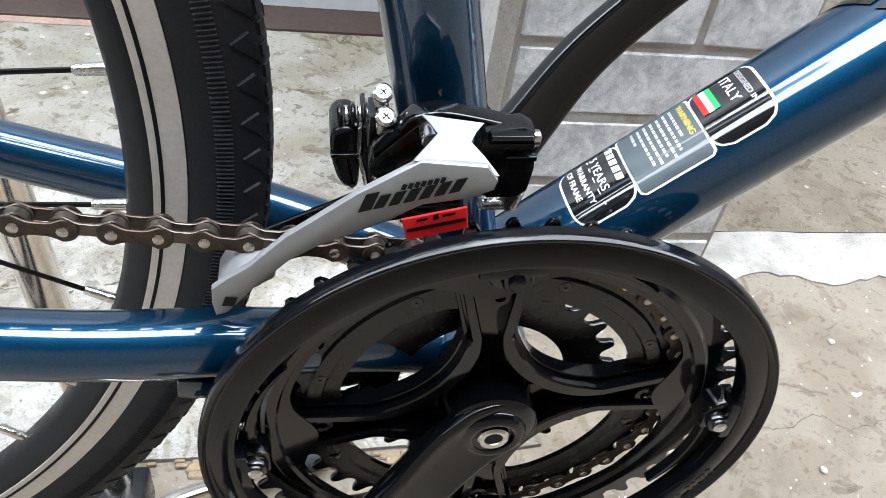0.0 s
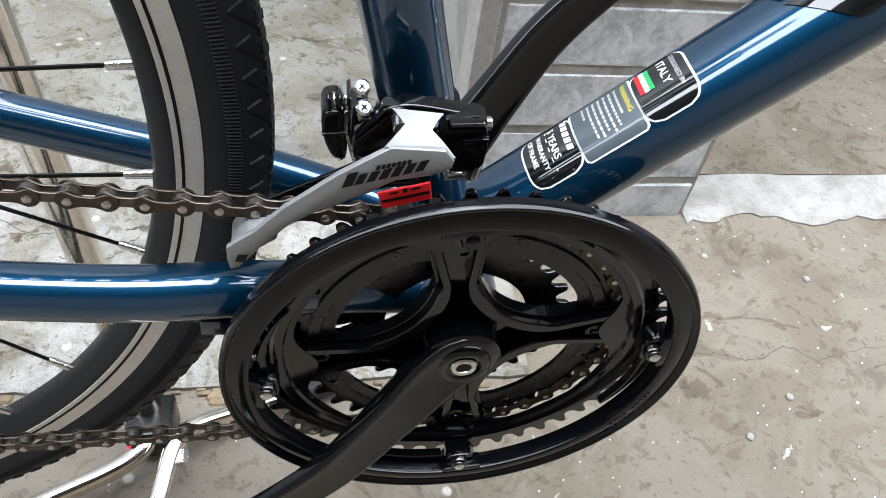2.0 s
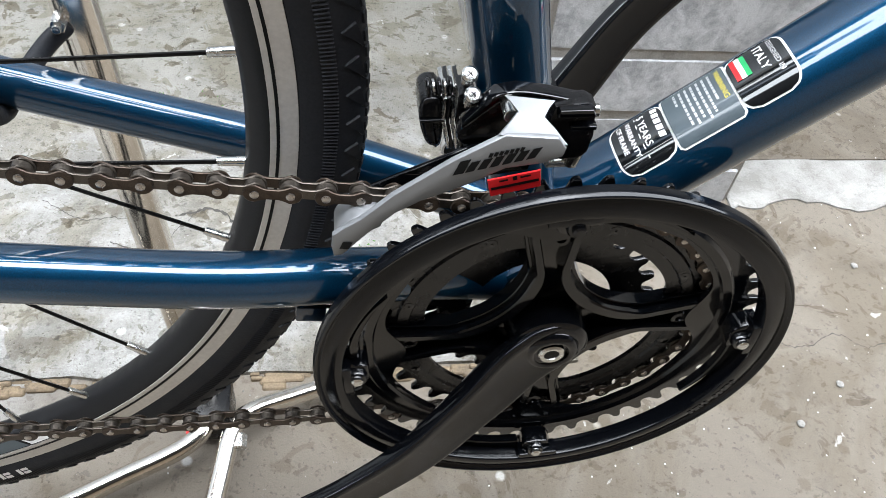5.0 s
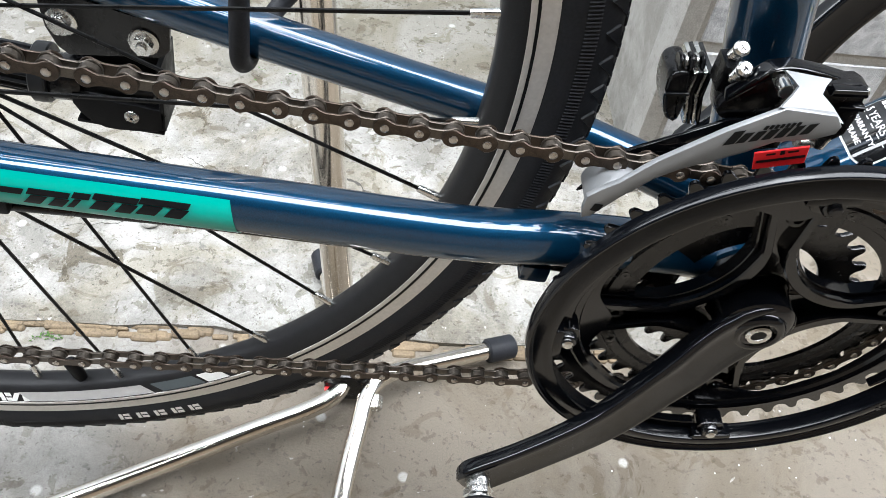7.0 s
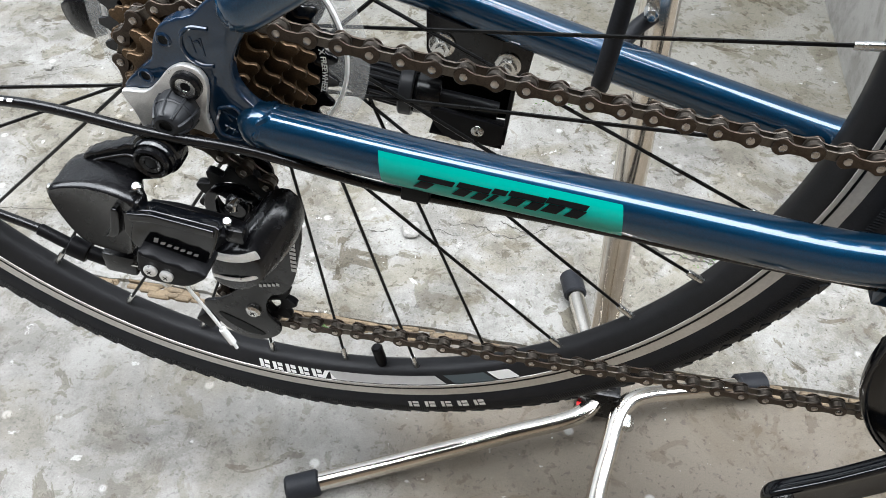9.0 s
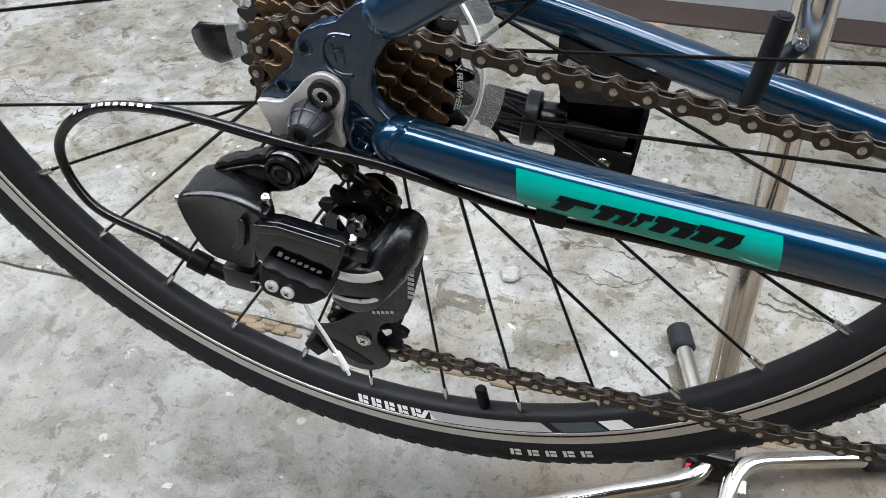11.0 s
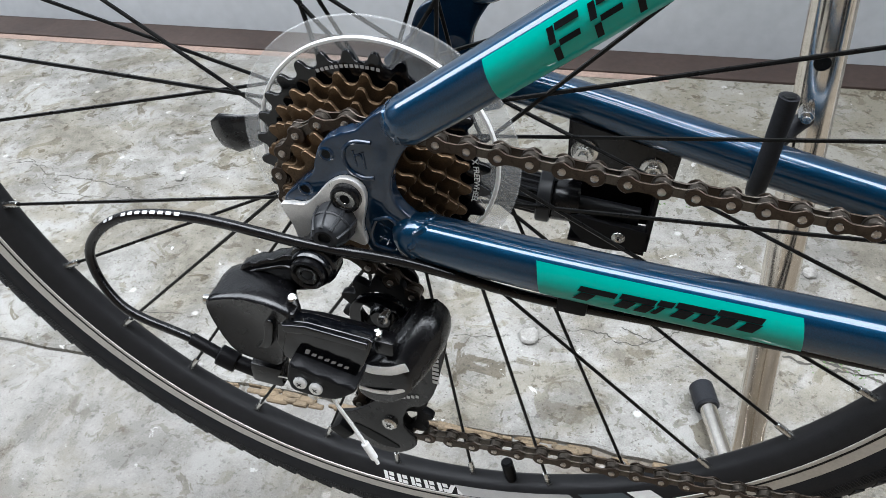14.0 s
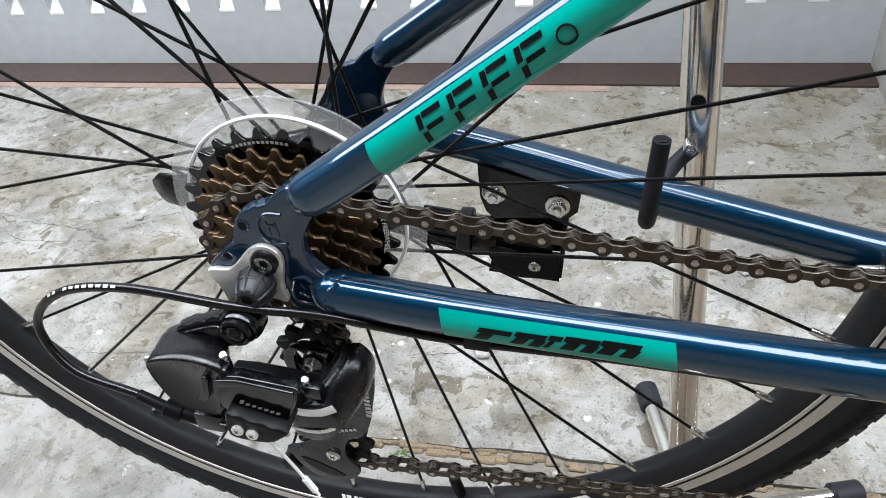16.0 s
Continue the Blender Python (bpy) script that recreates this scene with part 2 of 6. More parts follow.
CEMENT = ground_mat("rough_cement", [(0.170, 0.162, 0.145), (0.218, 0.210, 0.192), (0.244, 0.237, 0.218), (0.281, 0.274, 0.255)], 10.0, fleck=0.12, relief=1.0, blotch=0.16, pits=0.55, veins=1.0, stain=((0.300, 0.288, 0.250), (-0.80, -0.35), (0.42, 0.66)))
FLOOR = ground_mat("worn_cement_floor", [(0.170, 0.162, 0.147), (0.214, 0.206, 0.190), (0.234, 0.225, 0.207), (0.258, 0.250, 0.232)], 9.0, fleck=0.08, blotch=0.18, pits=0.45, veins=0.7,
                   stain=((0.226, 0.195, 0.156), (-0.42, -0.30), (-3.0, -2.5)), relief=0.6)
PLASTER = ground_mat("pale_plaster", [(0.232, 0.223, 0.203), (0.280, 0.270, 0.249), (0.310, 0.300, 0.279), (0.335, 0.326, 0.304)], 12.0, relief=0.6, blotch=0.16, pits=0.3)
TILE = ground_mat("grey_stone_tile", [(0.31, 0.315, 0.320), (0.39, 0.395, 0.400), (0.45, 0.455, 0.460), (0.53, 0.535, 0.540)], 26.0, relief=1.0, rough=0.6, blotch=0.2)
DOOR = mat("grey_door_paint", (0.46, 0.48, 0.50), 0.5, grain=5, spread=0.1, bump=0.05, bump_scale=60)
SILL = mat("brown_painted_sill", (0.034, 0.021, 0.016), 0.55, grain=12, spread=0.35, bump=0.2, bump_scale=80)
RUST = mat("reddish_dust", (0.24, 0.17, 0.135), 0.85, grain=20, spread=0.3, bump=0.3, bump_scale=120)
# for the unseen wall and roofs; the roofs are dark to keep reflections dark
SCREEN = mat("unseen_wall_paint", (0.25, 0.195, 0.14), 0.8, grain=2, spread=0.15)
EAVE = mat("dark_unseen_eaves", (0.050, 0.044, 0.040), 0.8, grain=3, spread=0.2)
DIRT = mat("brown_dirt", (0.16, 0.12, 0.075), 0.95, grain=60, spread=0.5, bump=0.6, bump_scale=200)
CRACK = mat("crack_dirt", (0.055, 0.05, 0.042), 0.95, grain=120, spread=0.5)
MOSS = mat("green_moss", (0.08, 0.16, 0.04), 0.95, grain=120, spread=0.4)

CLEAR = bpy.data.materials.new("clear_plastic")
CLEAR.use_nodes = True
ct = CLEAR.node_tree
cb = ct.nodes["Principled BSDF"]
cb.inputs["Base Color"].default_value, cb.inputs["Roughness"].default_value = (0.8, 0.82, 0.82, 1), 0.12
clear_mix, clear_pass = ct.nodes.new("ShaderNodeMixShader"), ct.nodes.new("ShaderNodeBsdfTransparent")
clear_mix.inputs[0].default_value = 0.20
ct.links.new(clear_pass.outputs[0], clear_mix.inputs[1])
ct.links.new(cb.outputs[0], clear_mix.inputs[2])
ct.links.new(clear_mix.outputs[0], ct.nodes["Material Output"].inputs[0])


# ---- mesh helpers ----
def mesh_of(name, verts, faces, material, smooth=True, sharp=38):
    me = bpy.data.meshes.new(name)
    me.from_pydata([tuple(v) for v in verts], [], faces)
    me.materials.append(material)
    bm = bmesh.new()
    bm.from_mesh(me)
    bmesh.ops.recalc_face_normals(bm, faces=bm.faces)
    bm.to_mesh(me)
    bm.free()
    if smooth:
        me.polygons.foreach_set("use_smooth", [True] * len(me.polygons))
        me.set_sharp_from_angle(angle=radians(sharp))
    return me


def put(name, geo, material, parent=None, label="", m=None, smooth=True, sharp=38):
    """One mesh object from (verts, faces)."""
    ob = new(name, mesh_of(name, geo[0], geo[1], material, smooth, sharp))
    if parent:
        ob.parent = parent
    if m is not None:
        ob.matrix_basis = m
    if label:
        tagged(ob, label)
    return ob


def again(name, me, parent, m):
    ob = new(name, me)
    ob.parent, ob.matrix_basis = parent, m
    return ob


def join(*geos):
    V, F = [], []
    for v, f in geos:
        n = len(V)
        V += list(v)
        F += [tuple(i + n for i in face) for face in f]
    return V, F


def moved(geo, m):
    return [m @ Vector(v) for v in geo[0]], geo[1]


def catmull(pts, per=8):
    """A smooth curve through points; values may have any number of columns."""
    P = np.array(pts, float)
    P = np.vstack([2 * P[0] - P[1], P, 2 * P[-1] - P[-2]])
    out = []
    for i in range(1, len(P) - 2):
        for k in range(per):
            t = k / per
            out.append(0.5 * (2 * P[i] + (P[i + 1] - P[i - 1]) * t + (2 * P[i - 1] - 5 * P[i] + 4 * P[i + 1] - P[i + 2]) * t * t
                              + (3 * P[i] - P[i - 1] - 3 * P[i + 1] + P[i + 2]) * t ** 3))
    return np.vstack([out, P[-2]])


class Tube:
    """A tube along a path; angle 0 faces the drive side (-y), 90 degrees faces up."""

    def __init__(self, pts, radii, ref=(0, -1, 0), flat=1.0):
        self.p = [Vector(q) for q in pts]
        self.r = list(radii) if hasattr(radii, "__len__") else [radii] * len(pts)
        self.flat = flat
        self.s = [0.0]
        for a, b in zip(self.p, self.p[1:]):
            self.s.append(self.s[-1] + (b - a).length)
        self.fr = []
        side = Vector(ref)
        for i in range(len(self.p)):
            t = (self.p[min(i + 1, len(self.p) - 1)] - self.p[max(i - 1, 0)]).normalized()
            side = (side - t * side.dot(t)).normalized()
            self.fr.append((t, side, t.cross(side) * (-1 if t.cross(side).z < 0 and i == 0 else 1)))
        # keep the second direction continuous
        sign = 1 if self.fr[0][0].cross(self.fr[0][1]).dot(self.fr[0][2]) > 0 else -1
        self.fr = [(t, a, t.cross(a) * sign) for t, a, _ in self.fr]

    def at(self, s, ang, off=0.0):
        s = min(max(s, 0), self.s[-1])
        i = max(0, min(int(np.searchsorted(self.s, s, side="right")) - 1, len(self.p) - 2))
        u = (s - self.s[i]) / max(self.s[i + 1] - self.s[i], 1e-9)
        c = self.p[i].lerp(self.p[i + 1], u)
        r = self.r[i] * (1 - u) + self.r[i + 1] * u + off
        a, b = self.fr[i][1].lerp(self.fr[i + 1][1], u), self.fr[i][2].lerp(self.fr[i + 1][2], u)
        return c + a * (r * math.cos(ang) * self.flat) + b * (r * math.sin(ang))

    def geo(self, n=20, caps=True, round_ends=False):
        V, F = [], []
        for i, c in enumerate(self.p):
            t, a, b = self.fr[i]
            for k in range(n):
                w = 2 * math.pi * k / n
                V.append(c + a * (self.r[i] * math.cos(w) * self.flat) + b * (self.r[i] * math.sin(w)))
        for i in range(len(self.p) - 1):
            for k in range(n):
                F.append((i * n + k, i * n + (k + 1) % n, (i + 1) * n + (k + 1) % n, (i + 1) * n + k))
        if caps:
            F.append(tuple(range(n))[::-1])
            F.append(tuple(range(len(V) - n, len(V))))
        return V, F

    def patch(self, s0, s1, a0, a1, off=0.0004, skew=0.0, ns=24, na=10, corner=0.0):
        """A decal on the tube: skew shifts the a0 side along; corner rounds its corners."""
        V, F = [], []
        for j in range(na + 1):
            v = j / na
            inset = 0.0
            if corner:
                w = abs(a1 - a0) * self.r[0]
                d = min(v, 1 - v) * w
                if d < corner:
                    inset = corner - math.sqrt(max(0, corner ** 2 - (corner - d) ** 2))
            for i in range(ns + 1):
                u = i / ns
                s = s0 + inset + (s1 - s0 - 2 * inset) * u + skew * (1 - v)
                V.append(self.at(s, a0 + (a1 - a0) * v, off))
        for j in range(na):
            for i in range(ns):
                k = j * (ns + 1) + i
                F.append((k, k + 1, k + ns + 2, k + ns + 1))
        return V, F


def rounded_ends(pts, radii, steps=4):
    """Adds hemispherical ends to a path with radii."""
    P, Rr = [Vector(p) for p in pts], list(radii)
    d0, d1 = (P[0] - P[1]).normalized(), (P[-1] - P[-2]).normalized()
    head = [(P[0] + d0 * Rr[0] * math.sin(w), Rr[0] * max(math.cos(w), 0.05)) for w in [math.pi / 2 * k / steps for k in range(steps, 0, -1)]]
    tail = [(P[-1] + d1 * Rr[-1] * math.sin(w), Rr[-1] * max(math.cos(w), 0.05)) for w in [math.pi / 2 * k / steps for k in range(1, steps + 1)]]
    return [h[0] for h in head] + P + [h[0] for h in tail], [h[1] for h in head] + Rr + [h[1] for h in tail]


def lathe(profile, cx=0.0, cz=0.0, n=64, close=True, a0=0.0, a1=2 * math.pi):
    """A body turned about the y axis through (cx, cz): profile of (radius, y)."""
    full = abs(a1 - a0 - 2 * math.pi) < 1e-6
    rings = n if full else n + 1
    V, F, m = [], [], len(profile)
    for k in range(rings):
        w = a0 + (a1 - a0) * k / n
        V += [(cx + r * math.cos(w), y, cz + r * math.sin(w)) for r, y in profile]
    for k in range(n):
        k2 = (k + 1) % rings
        for i in range(m if close else m - 1):
            j = (i + 1) % m
            F.append((k * m + i, k * m + j, k2 * m + j, k2 * m + i))
    if not full and close:
        F += [tuple(range(m))[::-1], tuple(range((rings - 1) * m, rings * m))]
    return V, F


def polar_ring(outer, inner, y0, y1, cx=0.0, cz=0.0, n=240, bevel=0.0004):
    """A flat ring between two radius functions of the angle."""
    V, F = [], []
    for k in range(n):
        w = 2 * math.pi * k / n
        ro, ri = outer(w), inner(w)
        c, s = math.cos(w), math.sin(w)
        for r, y in ((ri, y0), (ro - bevel, y0), (ro, y0 + bevel * (1 if y1 > y0 else -1)), (ro, y1 - bevel * (1 if y1 > y0 else -1)), (ro - bevel, y1), (ri, y1)):
            V.append((cx + r * c, y, cz + r * s))
    for k in range(n):
        k2 = (k + 1) % n
        for i in range(6):
            j = (i + 1) % 6
            F.append((k * 6 + i, k * 6 + j, k2 * 6 + j, k2 * 6 + i))
    return V, F


def toothed(teeth, phase=0.0, tip=0.0036, root=0.0032, sharp=1.0):
    rp = 0.0127 * teeth / (2 * math.pi)

    def radius(w):
        """Round gaps for the chain's rollers between blunt teeth."""
        u = ((w - phase) * teeth / (2 * math.pi)) % 1.0
        d = abs(u - 0.5) * 0.0127
        if d < 0.0038:
            return rp - math.sqrt(0.0038 ** 2 - d * d) * root / 0.0034
        x = min((d - 0.0038) / 0.0018, 1.0)
        return rp + tip * math.sin(x * math.pi / 2)

    return rp, radius


def prism(poly, y0, y1, bevel=0.001, segs=2):
    """A plate: an outline in x, z, extruded along y, with rounded edges."""
    bm = bmesh.new()
    a = [bm.verts.new((x, y0, z)) for x, z in poly]
    f = bm.faces.new(a)
    ex = bmesh.ops.extrude_face_region(bm, geom=[f])
    for v in [g for g in ex["geom"] if isinstance(g, bmesh.types.BMVert)]:
        v.co.y = y1
    if bevel:
        edges = [e for e in bm.edges if abs(e.verts[0].co.y - e.verts[1].co.y) < 1e-7]
        bmesh.ops.bevel(bm, geom=edges, offset=bevel, segments=segs, affect="EDGES", profile=0.6)
    bmesh.ops.recalc_face_normals(bm, faces=bm.faces)
    bm.verts.index_update()
    V, F = [v.co.copy() for v in bm.verts], [tuple(v.index for v in fc.verts) for fc in bm.faces]
    bm.free()
    return V, F


def box(x0, x1, y0, y1, z0, z1, bevel=0.0, segs=2):
    bm = bmesh.new()
    bmesh.ops.create_cube(bm, size=1)
    for v in bm.verts:
        v.co = ((x0 + x1) / 2 + v.co.x * (x1 - x0), (y0 + y1) / 2 + v.co.y * (y1 - y0), (z0 + z1) / 2 + v.co.z * (z1 - z0))
    if bevel:
        bmesh.ops.bevel(bm, geom=list(bm.edges), offset=bevel, segments=segs, affect="EDGES", profile=0.6)
    V, F = [v.co.copy() for v in bm.verts], [tuple(v.index for v in f.verts) for f in bm.faces]
    bm.verts.index_update()
    F = [tuple(v.index for v in f.verts) for f in bm.faces]
    bm.free()
    return V, F


def smooth_poly(pts, per=4):
    """A closed outline rounded through its points."""
    P = np.array(pts, float)
    n = len(P)
    out = []
    for i in range(n):
        a, b, c, d = P[i - 1], P[i], P[(i + 1) % n], P[(i + 2) % n]
        for k in range(per):
            t = k / per
            out.append(tuple(0.5 * (2 * b + (c - a) * t + (2 * a - 5 * b + 4 * c - d) * t * t + (3 * b - a - 3 * c + d) * t ** 3)))
    return out


def loft(sections, per=4, caps=True):
    """A body through outlines in x, z, each at its own y."""
    rings = [[(x, y, z) for x, z in smooth_poly(o, per)] for y, o in sections]
    n = len(rings[0])
    V = [p for r in rings for p in r]
    F = [(i * n + k, i * n + (k + 1) % n, (i + 1) * n + (k + 1) % n, (i + 1) * n + k) for i in range(len(rings) - 1) for k in range(n)]
    if caps:
        F += [tuple(range(n))[::-1], tuple(range(len(V) - n, len(V)))]
    return V, F


def shrunk(outline, k, kz=None, dx=0.0, dz=0.0):
    cx, cz = sum(p[0] for p in outline) / len(outline), sum(p[1] for p in outline) / len(outline)
    return [(cx + (x - cx) * k + dx, cz + (z - cz) * (kz or k) + dz) for x, z in outline]


def cyl(p, q, r, n=16, r2=None, bevel=0.0):
    """A pin from p to q with softened rims."""
    p, q = Vector(p), Vector(q)
    r2 = r if r2 is None else r2
    d = (q - p).normalized()
    b = bevel or min(r, r2) * 0.12
    return Tube([p, p + d * b, q - d * b, q], [r - b, r, r2, r2 - b], (0.13, -0.9, 0.3)).geo(n)


def hexagon(p, q, r):
    return Tube([Vector(p), Vector(q)], [r, r], (0.13, -0.9, 0.3)).geo(6)


def screw(name, p, d, r, length, parent, material=STEEL, slot=True, label=""):
    """A cross-headed screw at p, its head facing along d."""
    p, d = Vector(p), Vector(d).normalized()
    geos = [Tube([p - d * length, p, p + d * r * 0.35, p + d * r * 0.6, p + d * r * 0.62],
                 [r * 0.6, r, r, r * 0.72, r * 0.3], (0.1, 0.2, 0.97)).geo(18)]
    ob = put(name, join(*geos), material, parent, label)
    if slot:
        # a dark cross laid on the head for the shade in its slot
        a = d.orthogonal().normalized()
        b = d.cross(a)
        c = p + d * r * 0.62
        g = []
        for u, v in ((a, b), (b, a)):
            g.append(([c + u * r * 0.42 + v * r * 0.07, c - u * r * 0.42 + v * r * 0.07, c - u * r * 0.42 - v * r * 0.07, c + u * r * 0.42 - v * r * 0.07,
                       c + u * r * 0.42 + v * r * 0.07 + d * 0.0001, c - u * r * 0.42 + v * r * 0.07 + d * 0.0001,
                       c - u * r * 0.42 - v * r * 0.07 + d * 0.0001, c + u * r * 0.42 - v * r * 0.07 + d * 0.0001],
                      [(0, 1, 2, 3), (4, 5, 6, 7), (0, 1, 5, 4), (1, 2, 6, 5), (2, 3, 7, 6), (3, 0, 4, 7)]))
        put("slot", join(*g), MATTE, ob, smooth=False)
    return ob


def lettering(body, size, place, align="LEFT", bold=0.0, spacing=1.0, shear=0.0):
    """Flat lettering as triangles, each point carried by place(u, v)."""
    cu = bpy.data.curves.new("lettering", "FONT")
    cu.body, cu.size, cu.align_x, cu.offset, cu.space_character, cu.shear = body, size, align, bold, spacing, shear
    cu.resolution_u = 3
    ob = bpy.data.objects.new("lettering", cu)
    scene.collection.objects.link(ob)
    dg = bpy.context.evaluated_depsgraph_get()
    me = bpy.data.meshes.new_from_object(ob.evaluated_get(dg))
    V = [place(v.co.x, v.co.y) for v in me.vertices]
    F = [tuple(p.vertices) for p in me.polygons]
    bpy.data.objects.remove(ob)
    bpy.data.curves.remove(cu)
    bpy.data.meshes.remove(me)
    return V, F


def bars(rows, place):
    """Plain slanted bars for a mark: rows of (u0, u1, v0, v1, slant)."""
    V, F = [], []
    for u0, u1, v0, v1, slant in rows:
        m = 4
        n = len(V)
        for j in range(2):
            for i in range(m + 1):
                u = u0 + (u1 - u0) * i / m + slant * j
                V.append(place(u, (v0, v1)[j]))
        F += [(n + i, n + i + 1, n + m + 2 + i, n + m + 1 + i) for i in range(m)]
    return V, F


# ---- the setting ----
def sheet(x0, x1, y0, y1, z, nx, ny, wobble=0.0, seed=0.0):
    V, F = [], []
    for j in range(ny + 1):
        for i in range(nx + 1):
            x, y = x0 + (x1 - x0) * i / nx, y0 + (y1 - y0) * j / ny
            V.append((x, y, z + wobble * noise.noise((x * 9 + seed, y * 9, seed)) + wobble * 0.4 * noise.noise((x * 31, y * 31 + seed, 2))))
    for j in range(ny):
        for i in range(nx):
            k = j * (nx + 1) + i
            F.append((k, k + 1, k + nx + 2, k + nx + 1))
    return V, F


def slab(name, outline, z0, z1, material, label):
    """A cast slab with a broken rim: outline in x, y."""
    n = len(outline)
    V = [(x, y, z0) for x, y in outline] + [(x, y, z1 - 0.002) for x, y in outline]
    cx, cy = sum(p[0] for p in outline) / n, sum(p[1] for p in outline) / n
    V += [(x + (cx - x) * 0.004, y + (0.004 if y < cy else -0.004), z1) for x, y in outline]
    F = [(i, (i + 1) % n, n + (i + 1) % n, n + i) for i in range(n)]
    F += [(n + i, n + (i + 1) % n, 2 * n + (i + 1) % n, 2 * n + i) for i in range(n)]
    F.append(tuple(range(2 * n, 3 * n)))
    ob = put(name, (V, F), material, label="", smooth=False)
    return tagged(ob, label, "floor", kind="structure")


ground = put("ground", sheet(-60, 60, -60, 60, 0.0, 12, 12), FLOOR, smooth=False)
tagged(ground, "worn tan and grey cement floor of a yard", "ground", kind="structure")

EDGE = 0.138
rim = []
steps = 150
for i in range(steps + 1):
    x = -3.0 + 3.14 * i / steps
    rim.append((x, EDGE + 0.006 * noise.noise((x * 14, 1.3, 0)) + 0.004 * noise.noise((x * 55, 4.1, 0))))
slab("floor", rim + [(0.17, 0.93), (-3.0, 0.93)], -0.02, 0.007, CEMENT, "rough pale cement slab, cracked and mottled")

# Dirt along the joint of the two slabs
random.seed(5)
dirt = []
for i in range(170):
    x = random.uniform(-0.75, 0.1)
    y = EDGE - 0.004 + random.gauss(0, 0.004)
    r = random.uniform(0.002, 0.007)
    g = box(x - r * 1.8, x + r * 1.8, y - r * 0.7, y + r * 0.7, -0.002, random.uniform(0.0015, 0.005), r * 0.3, 1)
    dirt.append(g)
tagged(put("dirt", join(*dirt), DIRT), "brown dirt packed along the slab's edge", "dirt", kind="stuff")


def crack(pts, width, z=0.0074):
    """A thin dark crack lying on the slab."""
    c = catmull([(x, y, w) for (x, y), w in zip(pts, [width * (0.35 + 0.65 * math.sin(math.pi * (i + 0.5) / len(pts))) for i in range(len(pts))])], 14)
    V, F = [], []
    for i, (x, y, w) in enumerate(c):
        x += 0.0035 * noise.noise((x * 70, y * 70, 3)) + 0.0016 * noise.noise((x * 260, y * 260, 4))
        y += 0.0045 * noise.noise((x * 70, y * 70, 9)) + 0.0022 * noise.noise((x * 260, y * 260, 7))
        lo, hi = (w * (0.15 + 1.5 * abs(noise.noise((x * 140, y * 140, k)))) for k in (5, 15))
        V += [(x, y - lo, z), (x, y + hi, z)]
    F = [(2 * i, 2 * i + 2, 2 * i + 3, 2 * i + 1) for i in range(len(c) - 1)]
    return V, F


# The tiled end of a wall beside the door
wall = put("wall_east", box(0.10, 0.374, 0.3552, 1.9, 0, 2.6, 0.003), PLASTER)
tagged(wall, "pale plastered wall end faced with grey stone tiles", "wall", kind="structure")
edge_strip = put("trim", box(0.086, 0.106, 0.352, 0.40, 0, 2.6, 0.003), PLASTER)
tagged(edge_strip, "white plaster corner strip of the tiled wall", "trim", kind="structure")
wall_back = put("wall_north", box(-3.2, 0.13, 0.99, 1.2, 0, 2.75), PLASTER)
tagged(wall_back, "plain plastered house wall behind the door", "wall", kind="structure")
far_wall = put("wall_northeast", box(0.374, 4.0, 1.75, 1.9, 0, 2.6), PLASTER)
tagged(far_wall, "plain plastered wall beyond the tiled wall end", "wall", kind="structure")
# two unseen roofs, added to narrow the overhead light to a slit
eave = tagged(put("ceiling", box(-6, 6, 0.72, 1.3, 2.75, 2.9), EAVE), "unseen plain house eave, added to bound the strip of light", "eave", kind="structure")
eave_south = tagged(put("ceiling", box(-6, 6, -3.2, -0.78, 2.75, 2.9), EAVE), "unseen plain roof across the yard, added to bound the strip of light", "eave", kind="structure")
# unseen wall, added to close the yard in reflections
opposite = put("wall_south", box(-8, 8, -3.2, -3.0, 0, 2.75), SCREEN)
tagged(opposite, "unseen plain wall across the yard, added for dark reflections", "wall", kind="structure")

COURSE, JOINT = 0.0735, 0.007
tile_meshes = []
for k in range(6):
    L = (0.268, 0.205, 0.268, 0.165, 0.103, 0.063)[k]
    bm = bmesh.new()
    bmesh.ops.create_cube(bm, size=1)
    for v in bm.verts:
        v.co = (v.co.x * (L - JOINT), v.co.y * 0.02, v.co.z * (COURSE - JOINT))
    bmesh.ops.bevel(bm, geom=list(bm.edges), offset=0.003, segments=1, affect="EDGES")
    for v in bm.verts:
        v.co.y += 0.0012 * noise.noise((v.co.x * 40, k, v.co.z * 40))
        v.co.z += 0.0008 * noise.noise((v.co.x * 50, k + 3, v.co.z * 50))
    me = bpy.data.meshes.new("tile")
    bm.to_mesh(me)
    bm.free()
    me.materials.append(TILE)
    tile_meshes.append((L, me))
random.seed(11)
for row in range(14):
    z = 0.0185 + COURSE * row
    pattern = ((2,), (0,), (1, 5), (2,), (3, 4))[row % 5]
    x = 0.106
    for k in pattern:
        L, me = tile_meshes[k]
        again("tile", me, wall, pose(x + L / 2, 0.3635 + random.uniform(-0.0012, 0.0012), z, random.uniform(-0.5, 0.5), 0, 0))
        x += L

# Plaster patch and floor on the far side of the wall end
random.seed(3)
pts = []
for i in range(160):
    x = 0.376 + 1.6 * i / 159
    pts.append((x, 0.345 + 0.016 * noise.noise((x * 12, 7, 1)) + 0.011 * noise.noise((x * 45, 2, 1)) + 0.005 * noise.noise((x * 130, 5, 1))))
back = [(1.976 - 1.6 * i / 39, 0.425 + 0.006 * noise.noise((i * 0.7, 3, 8))) for i in range(40)]
slab("pavement", pts + back, -0.01, 0.0045, PLASTER, "broken pale plaster strip across the yard floor")
